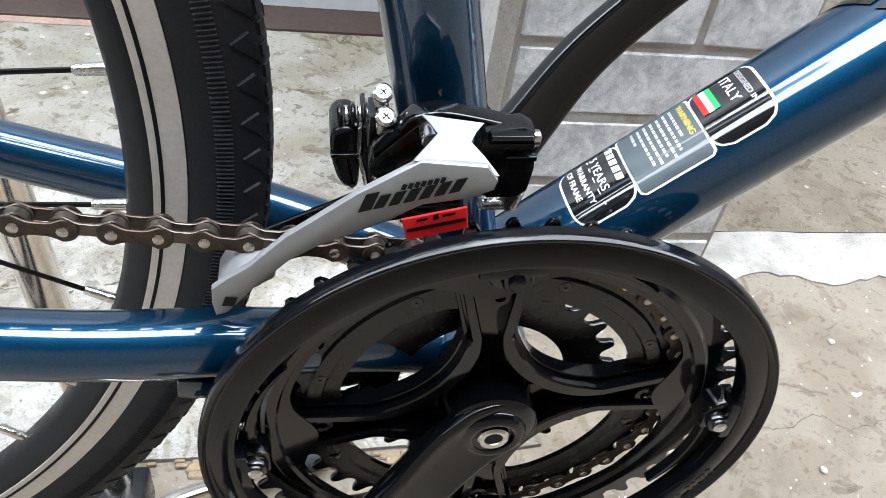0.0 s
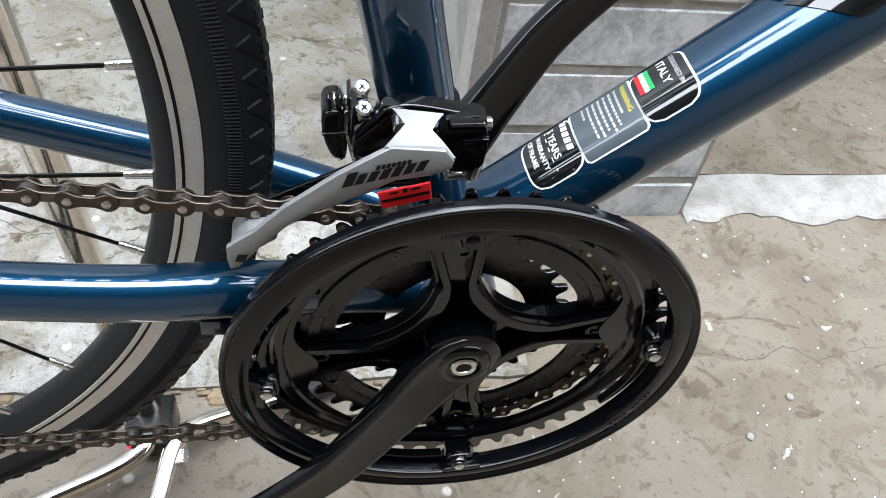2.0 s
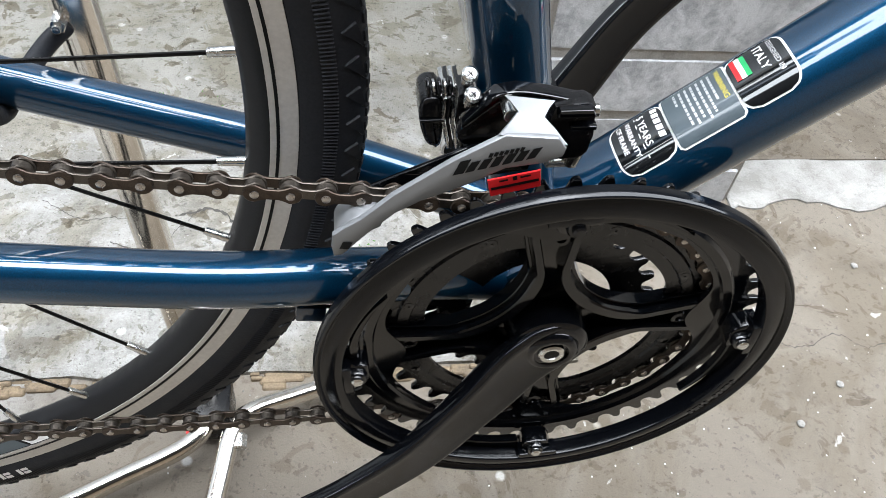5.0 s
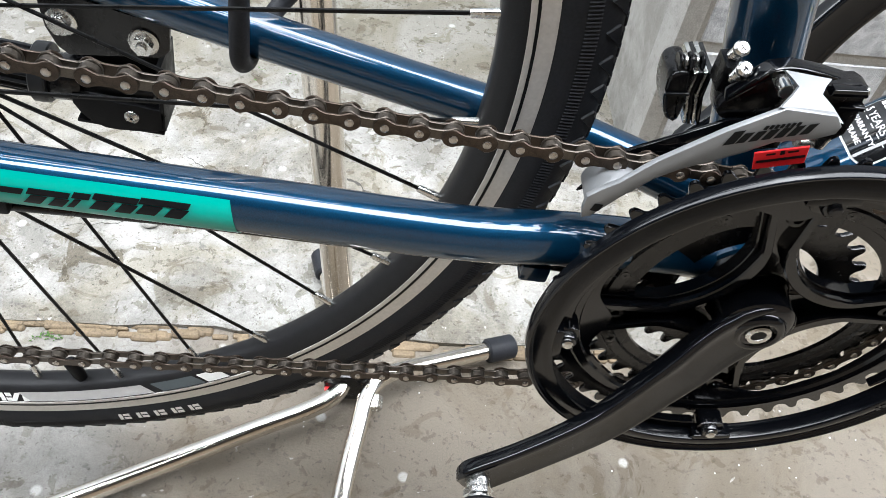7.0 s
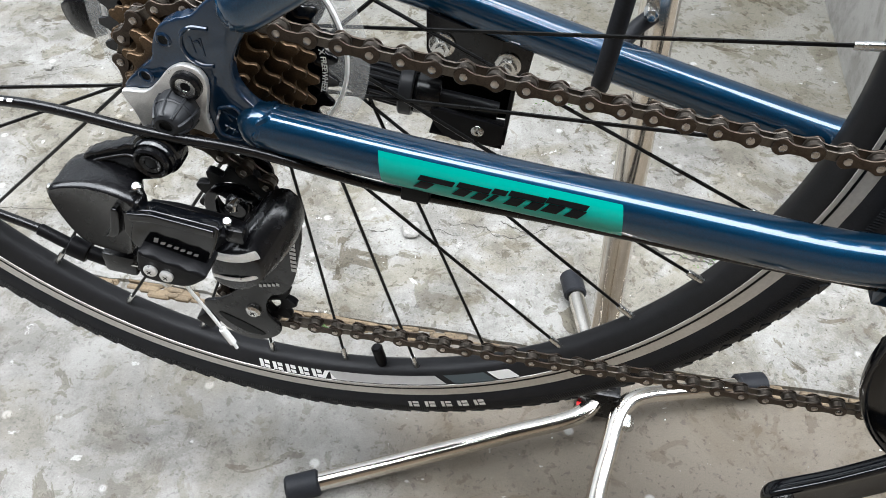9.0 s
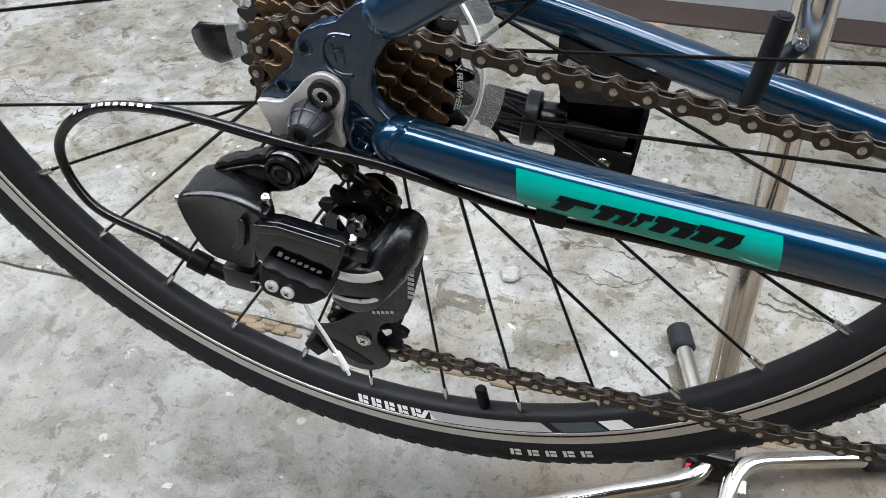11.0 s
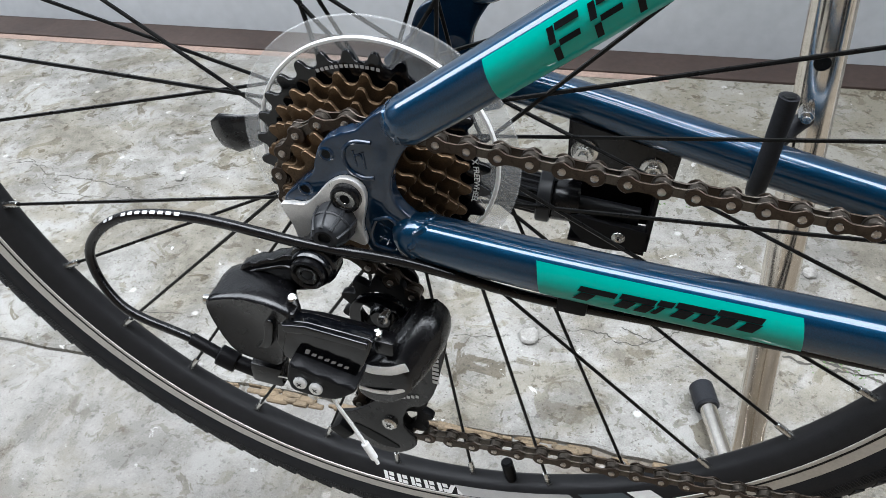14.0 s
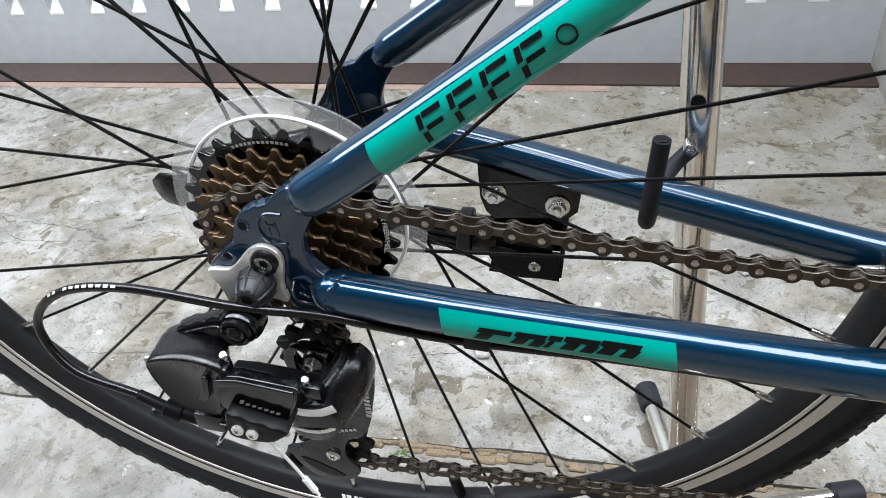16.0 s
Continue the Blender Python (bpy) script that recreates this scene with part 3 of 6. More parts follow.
slab("road", [(0.374, 0.424), (4, 0.43), (4, 1.75), (0.374, 1.75)], -0.01, 0.006, FLOOR, "tan cement floor beyond the plaster strip")

# A made-up pipe end at the foot of the wall
pipe_geo = lathe([(0.0195, -0.014), (0.0195, -0.003), (0.0220, -0.003), (0.0226, -0.005), (0.0226, -0.012), (0.0220, -0.014)], n=32)
drain = put("drain_pipe", pipe_geo, PLASTER, m=pose(0.0615, 0.4400, 0.0130, 0, 0, -6))
# black disc stands in for the shade inside the pipe
put("bore", lathe([(0.001, -0.0115), (0.0197, -0.0115), (0.0197, -0.0050), (0.001, -0.0050)], n=32), INK, drain, "black disc for the pipe's shaded inside")
tagged(drain, "made-up pale pipe end by the wall, half sunk", "pipe")

# Loose bits on the floor
random.seed(21)
for n, (x, y, r, z) in enumerate([(-0.405, 0.26, 0.011, 0.007), (0.40, 0.10, 0.004, 0), (0.49, 0.25, 0.004, 0), (0.34, 0.06, 0.004, 0), (-0.95, 0.46, 0.006, 0.007),
                                  (-0.12, 0.42, 0.008, 0.007), (-0.16, 0.55, 0.01, 0.007)]):
    bm = bmesh.new()
    bmesh.ops.create_icosphere(bm, subdivisions=2, radius=r)
    for v in bm.verts:
        v.co *= 1 + 0.35 * noise.noise((v.co.x / r * 1.2 + n, v.co.y / r * 1.2, n))
        v.co.z *= 0.55
    g = ([v.co.copy() for v in bm.verts], [tuple(v.index for v in f.verts) for f in bm.faces])
    bm.free()
    tagged(put("pebble", g, PLASTER, m=pose(x, y, z + r * 0.35, 0, 0, 40 * n), sharp=20), "small chip of pale plaster on the floor", "pebble", "chips on the floor")

random.seed(8)
grit = []
for i in range(650):
    x, y = random.uniform(-1.3, 1.0), random.uniform(-0.3, 0.85)
    if 0.08 < x < 0.42 and y > 0.33:
        continue
    r = random.uniform(0.0005, 0.0017) * (1.0 if y > EDGE else 0.7)
    z = (0.007 if y > EDGE + 0.01 and x < 0.12 else 0.0)
    a = random.uniform(0, 6)
    c, s = math.cos(a) * r, math.sin(a) * r
    grit.append(([(x + c, y + s, z), (x - s, y + c, z), (x - c, y - s, z), (x + s, y - c, z), (x, y, z + r * 0.9)],
                 [(0, 1, 4), (1, 2, 4), (2, 3, 4), (3, 0, 4)]))
tagged(put("grit", join(*grit), CEMENT, smooth=False), "scattered pale grit on the cement", "grit", kind="stuff")

cracks = [crack([(0.321, 0.153), (0.337, 0.155), (0.359, 0.150), (0.384, 0.147), (0.412, 0.158), (0.426, 0.161), (0.437, 0.151), (0.451, 0.142), (0.483, 0.147), (0.521, 0.155), (0.539, 0.154)], 0.0011, 0.0004),
          crack([(-1.286, 0.437), (-1.235, 0.453), (-1.208, 0.460), (-1.162, 0.439), (-1.110, 0.437), (-1.069, 0.435), (-1.010, 0.425), (-0.989, 0.406), (-0.955, 0.436), (-0.917, 0.467), (-0.887, 0.481)], 0.0013),
          crack([(-1.169, 0.435), (-1.133, 0.404), (-1.072, 0.397), (-0.989, 0.406)], 0.0010),
          crack([(-0.311, 0.297), (-0.283, 0.283), (-0.259, 0.298), (-0.246, 0.314), (-0.229, 0.341)], 0.0020),
          crack([(-0.147, 0.305), (-0.129, 0.295), (-0.113, 0.289), (-0.083, 0.282), (-0.054, 0.269), (-0.016, 0.264)], 0.0042),
          crack([(-0.489, 0.245), (-0.459, 0.253), (-0.434, 0.258), (-0.426, 0.275)], 0.0010),
          crack([(-0.400, 0.261), (-0.378, 0.269), (-0.354, 0.267)], 0.0010),
          crack([(-0.367, 0.280), (-0.334, 0.285), (-0.310, 0.273), (-0.286, 0.279), (-0.279, 0.296), (-0.287, 0.312)], 0.0016),
          crack([(-0.390, 0.356), (-0.364, 0.339), (-0.341, 0.327), (-0.314, 0.331), (-0.293, 0.326)], 0.0014),
          crack([(-0.300, 0.326), (-0.286, 0.320), (-0.281, 0.325)], 0.0048),
          crack([(-0.253, 0.331), (-0.233, 0.337), (-0.216, 0.341), (-0.191, 0.323), (-0.161, 0.309)], 0.0040),
          crack([(-1.247, 0.453), (-1.217, 0.467), (-1.186, 0.454), (-1.140, 0.447)], 0.0013),
          crack([(-0.965, 0.128), (-0.960, 0.142), (-0.957, 0.145)], 0.0010),
          crack([(-0.918, 0.209), (-0.884, 0.207), (-0.847, 0.210), (-0.803, 0.214), (-0.781, 0.215)], 0.0009),
          crack([(-0.165, 0.294), (-0.133, 0.285), (-0.097, 0.281), (-0.062, 0.281)], 0.0034)]
tagged(put("crack", join(*cracks), CRACK, smooth=False), "dark cracks across the cement slab", "crack", kind="stuff")
random.seed(14)
moss = []
for cx, cy, z, spread, count in ((-0.464, 0.121, 0.0015, 0.008, 26), (-0.085, 0.283, 0.007, 0.022, 50), (-0.285, 0.524, 0.007, 0.03, 36)):
    for k in range(count):
        x, y, r = random.gauss(cx, spread), random.gauss(cy, spread * 0.4), random.uniform(0.0008, 0.0022)
        tilt = random.uniform(0, 6.28)
        u, v = Vector((math.cos(tilt), math.sin(tilt), 0)) * r, Vector((-math.sin(tilt), math.cos(tilt), 0)) * r * 0.5
        c = Vector((x, y, z))
        moss.append(([c - u, c + v, c + u, c - v, c + Vector((0, 0, r * 0.8))], [(0, 1, 4), (1, 2, 4), (2, 3, 4), (3, 0, 4)]))
tagged(put("moss", join(*moss), MOSS, smooth=False), "tufts of green moss in the slab's joints", "moss", kind="stuff")

random.seed(33)
specks = []
for i in range(420):
    x, y = random.uniform(-0.25, 1.1), random.uniform(-0.3, 0.34)
    if y > EDGE - 0.02 and x < 0.2:
        continue
    r = random.uniform(0.0005, 0.0012) * (2.2 if random.random() < 0.08 else 1)
    a = random.uniform(0, 6)
    c, s = math.cos(a) * r, math.sin(a) * r
    specks.append(([(x + c, y + s, 0), (x - s, y + c, 0), (x - c, y - s, 0), (x + s, y - c, 0), (x + c * 0.3, y, r)], [(0, 1, 4), (1, 2, 4), (2, 3, 4), (3, 0, 4)]))
tagged(put("crumbs", join(*specks), WHITE, smooth=False), "fine white plaster crumbs on the tan floor", "crumbs", kind="stuff")

# The grey door with its row of slots, over a brown sill
sill = tagged(put("door_sill", box(-3.2, 0.13, 0.858, 0.99, 0.0, 0.011, 0.003), SILL), "dark brown painted sill below the grey door", "sill", kind="structure")
dust = tagged(put("dust", sheet(-1.6, -0.3, 0.840, 0.860, 0.0078, 80, 1), RUST, smooth=False), "reddish dust along the sill", "dust", kind="stuff")
SLOT, SLOT_W, SLOT_Z0, SLOT_Z1 = 0.0905, 0.03, 0.118, 0.30
geos, x = [box(-3.2, 0.13, 0.93, 0.955, 0.0115, SLOT_Z0), box(-3.2, 0.13, 0.93, 0.955, SLOT_Z1, 2.1)], -3.2
n_slots = int(3.3 / SLOT)
first = -0.085 - SLOT * 34
prev = -3.2
lips = []
for i in range(n_slots):
    x = first + SLOT * i
    if x > 0.1:
        break
    if x - SLOT_W / 2 > prev:
        geos.append(box(prev, x - SLOT_W / 2, 0.93, 0.955, SLOT_Z0, SLOT_Z1))
    prev = x + SLOT_W / 2
    lips.append((x, ([(x - SLOT_W / 2, 0.9295, SLOT_Z0), (x + SLOT_W / 2, 0.9295, SLOT_Z0), (x + SLOT_W / 2, 0.952, SLOT_Z0 + 0.02), (x - SLOT_W / 2, 0.952, SLOT_Z0 + 0.02),
                      (x - SLOT_W / 2, 0.9295, SLOT_Z0 - 0.004), (x + SLOT_W / 2, 0.9295, SLOT_Z0 - 0.004), (x + SLOT_W / 2, 0.956, SLOT_Z0 - 0.004), (x - SLOT_W / 2, 0.956, SLOT_Z0 - 0.004)],
                     [(0, 1, 2, 3), (0, 1, 5, 4), (2, 3, 7, 6), (1, 2, 6, 5), (0, 3, 7, 4)])))
geos.append(box(prev, 0.13, 0.93, 0.955, SLOT_Z0, SLOT_Z1))
door = tagged(put("door_1", join(*geos), DOOR, smooth=False), "closed grey metal door with a row of ventilation slots", "door", kind="structure")
for x, g in lips:
    put("slot_lip", g, WHITE, door, smooth=False)
door_back = put("door_backing", box(-3.15, 0.12, 0.965, 0.985, 0.0115, 2.1), SILL, door)

# ---- the bicycle: built about its bottom bracket, nose down a little because the rear wheel is held up ----
BIKE = pose(0, 0, 0.331, 0, 5.14, 0)
bike = tagged(new("bicycle"), "dark blue metallic bicycle with teal decals, rear wheel raised", "bicycle")
bike.matrix_basis = BIKE
AXLE = (-0.4192, 0.0500)
WHEEL_Y = 0.001

# frame tubes
ST = radians(71.7)
seat = Tube([(-s * math.cos(ST), 0, s * math.sin(ST)) for s in (0.0, 0.1, 0.2, 0.3, 0.42)], 0.0159)
put("seat_tube", seat.geo(40), BLUE, bike)
DT = radians(48.5)
dd, dn = Vector((math.cos(DT), 0, math.sin(DT))), Vector((-math.sin(DT), 0, math.cos(DT)))
down = Tube([dn * 0.0088 + dd * s for s in (0.0, 0.1, 0.2, 0.32, 0.46)], 0.0187, flat=1.25)
down_tube = put("down_tube", down.geo(48), BLUE, bike)
shell = put("bottom_bracket_shell", lathe([(0.0215, -0.034), (0.0228, -0.0330), (0.0228, 0.0330), (0.0215, 0.034)], n=48), BLUE, bike)
put("bearing_cup", lathe([(0.004, -0.0400), (0.0180, -0.0400), (0.0205, -0.0385), (0.0212, -0.0345), (0.004, -0.0345)], n=36), SATIN, shell)


def mirrored(pts, side):
    return [(x, y * side, z) for x, y, z in pts]


CS = catmull([(-0.012, -0.022, 0.002), (-0.05, -0.031, 0.012), (-0.10, -0.046, 0.0255), (-0.15, -0.052, 0.0275), (-0.24, -0.0565, 0.0335), (-0.33, -0.062, 0.0405), (-0.392, -0.066, 0.0475)], 10)
CS_FAR = catmull([(-0.012, 0.022, 0.002), (-0.05, 0.031, 0.009), (-0.10, 0.037, 0.0195), (-0.14, 0.0412, 0.0223), (-0.245, 0.0556, 0.0322), (-0.34, 0.0695, 0.0425), (-0.392, 0.0735, 0.0475)], 10)
SS = catmull([(-0.395, -0.066, 0.1038), (-0.372, -0.065, 0.1222), (-0.326, -0.061, 0.1592), (-0.25, -0.049, 0.2205), (-0.110, -0.018, 0.334)], 10)


def stay_tube(line, tip, r0, r1, back=False):
    """A stay whose last stretch narrows and sinks into its dropout; tip is the inner end."""
    a, b = Vector(line[0]), Vector(tip)
    lead = [(b.lerp(a, u), r0 * k) for u, k in ((0.0, 0.40), (0.22, 0.64), (0.45, 0.80), (0.68, 0.91), (0.86, 0.97))]
    body = [(Vector(p), r0 + (r1 - r0) * i / (len(line) - 1)) for i, p in enumerate(line)]
    run = lead + body
    if back:
        run.reverse()
    return Tube([p for p, r in run], [r for p, r in run], ref=(0, -1, 0))


for side in (1, -1):
    stay = stay_tube((CS if side == 1 else CS_FAR)[::-1], (-0.4020, -0.0620 * side, 0.0486), 0.0106, 0.0128, True)
    ob = put("chainstay", stay.geo(32), BLUE, bike)
    if side == 1:
        chainstay, chainstay_ob = stay, ob
for side in (1, -1):
    stay = stay_tube(mirrored(SS, side), (-0.4042, -0.0620 * side, 0.0966), 0.0102, 0.0096)
    ob = put("seatstay", stay.geo(28), BLUE, bike)
    if side == 1:
        seatstay, seatstay_ob = stay, ob


def s_at_x(tube, x):
    order = sorted((p.x, q) for p, q in zip(tube.p, tube.s))
    return float(np.interp(x, [q[0] for q in order], [q[1] for q in order]))


# weld beads where the stays meet the dropouts
def weld(tube, s, r, bumps=9):
    pts = []
    for k in range(bumps * 6 + 1):
        w = 2 * math.pi * k / (bumps * 6)
        pts.append(tube.at(s + 0.0020 * math.sin(w * 2 + 1) + 0.0016 * noise.noise((w * 3, s * 50, 1)), w, r + 0.0003 * abs(math.sin(w * bumps / 2))))
    radii = [0.0015 + 0.0005 * abs(math.sin(math.pi * k / 6 + 0.4 * math.sin(k * 0.37))) for k in range(bumps * 6 + 1)]
    return Tube(pts, radii, (1, 0.2, 0.1)).geo(8, caps=False)


for tube, ob, x in ((chainstay, chainstay_ob, -0.3900), (seatstay, seatstay_ob, -0.3975)):
    put("weld_bead", weld(tube, s_at_x(tube, x), -0.0016), BLUE, ob)

# dropouts
DROP = [(-0.4512, 0.0540), (-0.4493, 0.0580), (-0.4422, 0.0655), (-0.4368, 0.0712), (-0.4348, 0.0775), (-0.4328, 0.0845), (-0.4290, 0.0893), (-0.4225, 0.0930), (-0.4160, 0.0960), (-0.4090, 0.1035), (-0.3990, 0.1085), (-0.3900, 0.1010),
        (-0.3950, 0.0930), (-0.3995, 0.0845), (-0.4025, 0.0745), (-0.4018, 0.0665), (-0.3985, 0.0608), (-0.3925, 0.0562), (-0.3850, 0.0560), (-0.3830, 0.0390), (-0.3910, 0.0335), (-0.4030, 0.0315),
        (-0.4110, 0.0330), (-0.4180, 0.0430), (-0.4280, 0.0490), (-0.4400, 0.0505), (-0.4480, 0.0510)]
D_UPPER = [(-0.4101, 0.0912), (-0.4170, 0.0905), (-0.4212, 0.0866), (-0.4218, 0.0810), (-0.4192, 0.0762), (-0.4145, 0.0738), (-0.4095, 0.0745)]
D_LOWER = [(-0.4100, 0.0532), (-0.4120, 0.0455), (-0.4108, 0.0398), (-0.4060, 0.0382), (-0.4014, 0.0390), (-0.3996, 0.0450), (-0.4000, 0.0508), (-0.4035, 0.0555)]
for side in (1, -1):
    drop = put("dropout", prism(smooth_poly(DROP, 3), -0.0605 * side, -0.0675 * side, 0.0013, 3), NAVY, bike, "navy forged dropout")
    for hx, hz in ((-0.4293, 0.0822), (-0.4402, 0.0626)):
        put("bolt_hole", lathe([(0.0020, -0.0680 * side), (0.0027, -0.0682 * side), (0.0034, -0.0677 * side), (0.0036, -0.0660 * side), (0.0020, -0.0660 * side)], hx, hz, 20), NAVY, drop)
        # no depth: a black disc gives the shade in the bolt hole
        put("hole", lathe([(0.0002, -0.0677 * side), (0.0022, -0.0677 * side), (0.0022, -0.0670 * side), (0.0002, -0.0670 * side)], hx, hz, 20), INK, drop)
    for ring in (D_UPPER, D_LOWER):
        path = catmull([(x, -0.0676 * side, z) for x, z in (ring if ring is D_UPPER else ring + ring[:1])], 5)
        put("raised_rim", Tube(path, 0.0009, (1, 0.1, 0.2)).geo(8), NAVY, drop)
    for strokes in (((-0.4180, 0.0862, -0.4165, 0.0790), (-0.4178, 0.0835, -0.4150, 0.0850), (-0.4138, 0.0862, -0.4128, 0.0785), (-0.4150, 0.0850, -0.4138, 0.0825)),
                    ((-0.4085, 0.0520, -0.4030, 0.0490), (-0.4072, 0.0505, -0.4050, 0.0475), (-0.4085, 0.0445, -0.4030, 0.0420), (-0.4085, 0.0415, -0.4060, 0.0455), (-0.4055, 0.0405, -0.4040, 0.0440))):
        for x0, z0, x1, z1 in strokes:
            put("forged_mark", Tube([(x0, -0.0675 * side, z0), (x1, -0.0675 * side, z1)], 0.0005, (0.3, 1, 0.2)).geo(6), NAVY, drop)

# hanger claw, axle nut
claw = [(-0.4515, 0.0535), (-0.4480, 0.0552), (-0.4400, 0.0568), (-0.4344, 0.0625), (-0.4286, 0.0700), (-0.4220, 0.0740), (-0.4156, 0.0727), (-0.4124, 0.0672), (-0.4133, 0.0588), (-0.4146, 0.0503), (-0.4131, 0.0425), (-0.4148, 0.0402),
        (-0.4200, 0.0415), (-0.4255, 0.0400), (-0.4290, 0.0300), (-0.4350, 0.0270), (-0.4420, 0.0300), (-0.4452, 0.0370), (-0.4475, 0.0450)]
hanger = put("derailleur_hanger", prism(smooth_poly(claw, 3), -0.0677, -0.0708, 0.0007), NICKEL, bike, "bright nickel hanger plate")
BOLT = (-0.4205, 0.0655)
put("hanger_bolt", lathe([(0.0042, -0.0728), (0.0046, -0.0742), (0.0056, -0.0743), (0.0064, -0.0735), (0.0066, -0.0706), (0.0042, -0.0706)], *BOLT, 32), SATIN, hanger, "black-rimmed socket bolt")
put("bolt_face", lathe([(0.0018, -0.0726), (0.0022, -0.0732), (0.0043, -0.0732), (0.0044, -0.0720), (0.0018, -0.0716)], *BOLT, 28), STEEL, hanger, "bright steel bolt face")
# black plug painted for the socket's shaded depth
put("bolt_socket", Tube([(BOLT[0], -0.0731, BOLT[1]), (BOLT[0], -0.0715, BOLT[1])], 0.0024, (0.2, 0, 1)).geo(6), INK, hanger)
NUT = (-0.4258, 0.0528)
nut = put("axle_nut", lathe([(0.0026, -0.0828), (0.0028, -0.0850), (0.0042, -0.0853), (0.0052, -0.0847), (0.0062, -0.0830), (0.0076, -0.0798), (0.0086, -0.0762), (0.0090, -0.0730), (0.0088, -0.0706), (0.0005, -0.0706)], *NUT, 40), NUTBLACK, bike, "black ribbed skewer nut")
# black disc for the shade within the nut's bore
put("nut_bore", lathe([(0.0002, -0.0838), (0.0027, -0.0838), (0.0027, -0.0830), (0.0002, -0.0830)], *NUT, 20), INK, nut)
for k in range(8):
    w = 2 * math.pi * k / 8 + 0.2
    cx, cz = NUT
    put("rib", Tube([(cx + r * math.cos(w), y, cz + r * math.sin(w)) for r, y in ((0.0089, -0.0715), (0.0085, -0.0764), (0.0075, -0.0800), (0.0061, -0.0832), (0.0053, -0.0844))], 0.0008, (0.2, 0.1, 1)).geo(6), NUTBLACK, nut)
put("rib", lathe([(0.0080, -0.0778), (0.0084, -0.0782), (0.0088, -0.0775), (0.0085, -0.0768)], *NUT, 40), NUTBLACK, nut)
# quick-release lever on the far side
lever = put("quick_release_lever", Tube(*rounded_ends([(-0.423, 0.076, 0.050), (-0.452, 0.075, 0.036), (-0.50, 0.074, 0.012), (-0.525, 0.074, -0.002), (-0.540, 0.074, -0.011), (-0.556, 0.076, -0.0185), (-0.571, 0.079, -0.0245)], [0.006, 0.0065, 0.0080, 0.0086, 0.0096, 0.0122, 0.0150], 2), (0, -1, 0), 0.30).geo(20), SATIN, bike, "black plastic quick-release lever", m=Matrix.Translation((0.003, 0, -0.001)))

# ---- rear wheel ----
ax, az = AXLE
rim_profile = [(0.2810, -0.0040), (0.2832, -0.0072), (0.2880, -0.0104), (0.2905, -0.0114), (0.3035, -0.0118), (0.3035, -0.0095), (0.2960, -0.0080), (0.2960, 0.0080), (0.3035, 0.0095), (0.3035, 0.0118), (0.2905, 0.0114), (0.2880, 0.0104), (0.2832, 0.0072), (0.2810, 0.0040)]
wheel = put("rear_wheel", lathe(rim_profile, ax, az, 200), RIMBLACK, bike, "black double-wall rim with silver brake track")
for side in (1, -1):
    put("brake_track", lathe([(0.2912, -0.0116 * side), (0.2913, -0.0122 * side), (0.3028, -0.0123 * side), (0.3029, -0.0119 * side)], ax, az, 200), TRACK, wheel, "machined silver brake track")
    put("wear_line", lathe([(0.2938, -0.0121 * side), (0.2938, -0.01245 * side), (0.2952, -0.01245 * side), (0.2952, -0.0121 * side)], ax, az, 200), INK, wheel)
tyre_profile = [(0.3005, -0.0100), (0.3038, -0.0124), (0.3085, -0.0140), (0.3145, -0.0146), (0.3215, -0.0138), (0.3275, -0.0106), (0.3312, -0.0055), (0.3320, 0.0),
                (0.3312, 0.0055), (0.3275, 0.0106), (0.3215, 0.0138), (0.3145, 0.0146), (0.3085, 0.0140), (0.3038, 0.0124), (0.3005, 0.0100)]
tyre = put("tyre", lathe(tyre_profile, ax, az, 220, close=True), RUBBER, wheel, "black road tyre with a fine tread")

N_SPOKE = 32
spoke_phase = radians(-24.8)
nip_geo = cyl((0, 0, 0.2712), (0, 0, 0.2835), 0.0021, 10)
for i in range(N_SPOKE):
    w = spoke_phase + 2 * math.pi * i / N_SPOKE
    flange = 1 if i % 2 else -1
    y_hub = (-0.018 if flange < 0 else 0.033)
    r_hub = 0.0225
    lead = radians(66) * (-1 if (i // 2) % 2 else 1)
    rim_pt = Vector((ax + 0.2815 * math.cos(w), 0.0015 * flange, az + 0.2815 * math.sin(w)))
    hub_pt = Vector((ax + r_hub * math.cos(w + lead), y_hub, az + r_hub * math.sin(w + lead)))
    put("spoke", Tube([hub_pt, hub_pt.lerp(rim_pt, 0.5), rim_pt], 0.00105, (0.3, -0.7, 0.2)).geo(8), SPOKE, wheel)
    d = (rim_pt - hub_pt).normalized()
    put("nipple", Tube([rim_pt - d * 0.0125, rim_pt - d * 0.0118, rim_pt - d * 0.004, rim_pt + d * 0.002], [0.0017, 0.0020, 0.0022, 0.0024], (0.3, -0.7, 0.2)).geo(10), STEEL, wheel)
put("hub", lathe([(0.005, -0.066), (0.0095, -0.066), (0.0095, -0.024), (0.015, -0.022), (0.0255, -0.0195), (0.0255, -0.0165), (0.014, -0.014), (0.0125, 0.0), (0.014, 0.028), (0.0255, 0.0315), (0.0255, 0.0345), (0.014, 0.037), (0.0095, 0.045), (0.0095, 0.066), (0.005, 0.066)], ax, az, 48), SATIN, wheel)
wv = radians(-75.2)
valve_dir = Vector((math.cos(wv), 0, math.sin(wv)))
vc = Vector((ax, 0, az))
put("valve", Tube([vc + valve_dir * 0.2835, vc + valve_dir * 0.276, vc + valve_dir * 0.262, vc + valve_dir * 0.2605], [0.0032, 0.0042, 0.0042, 0.0030], (0.3, -0.9, 0.2)).geo(16), MATTE, wheel, "black valve cap")


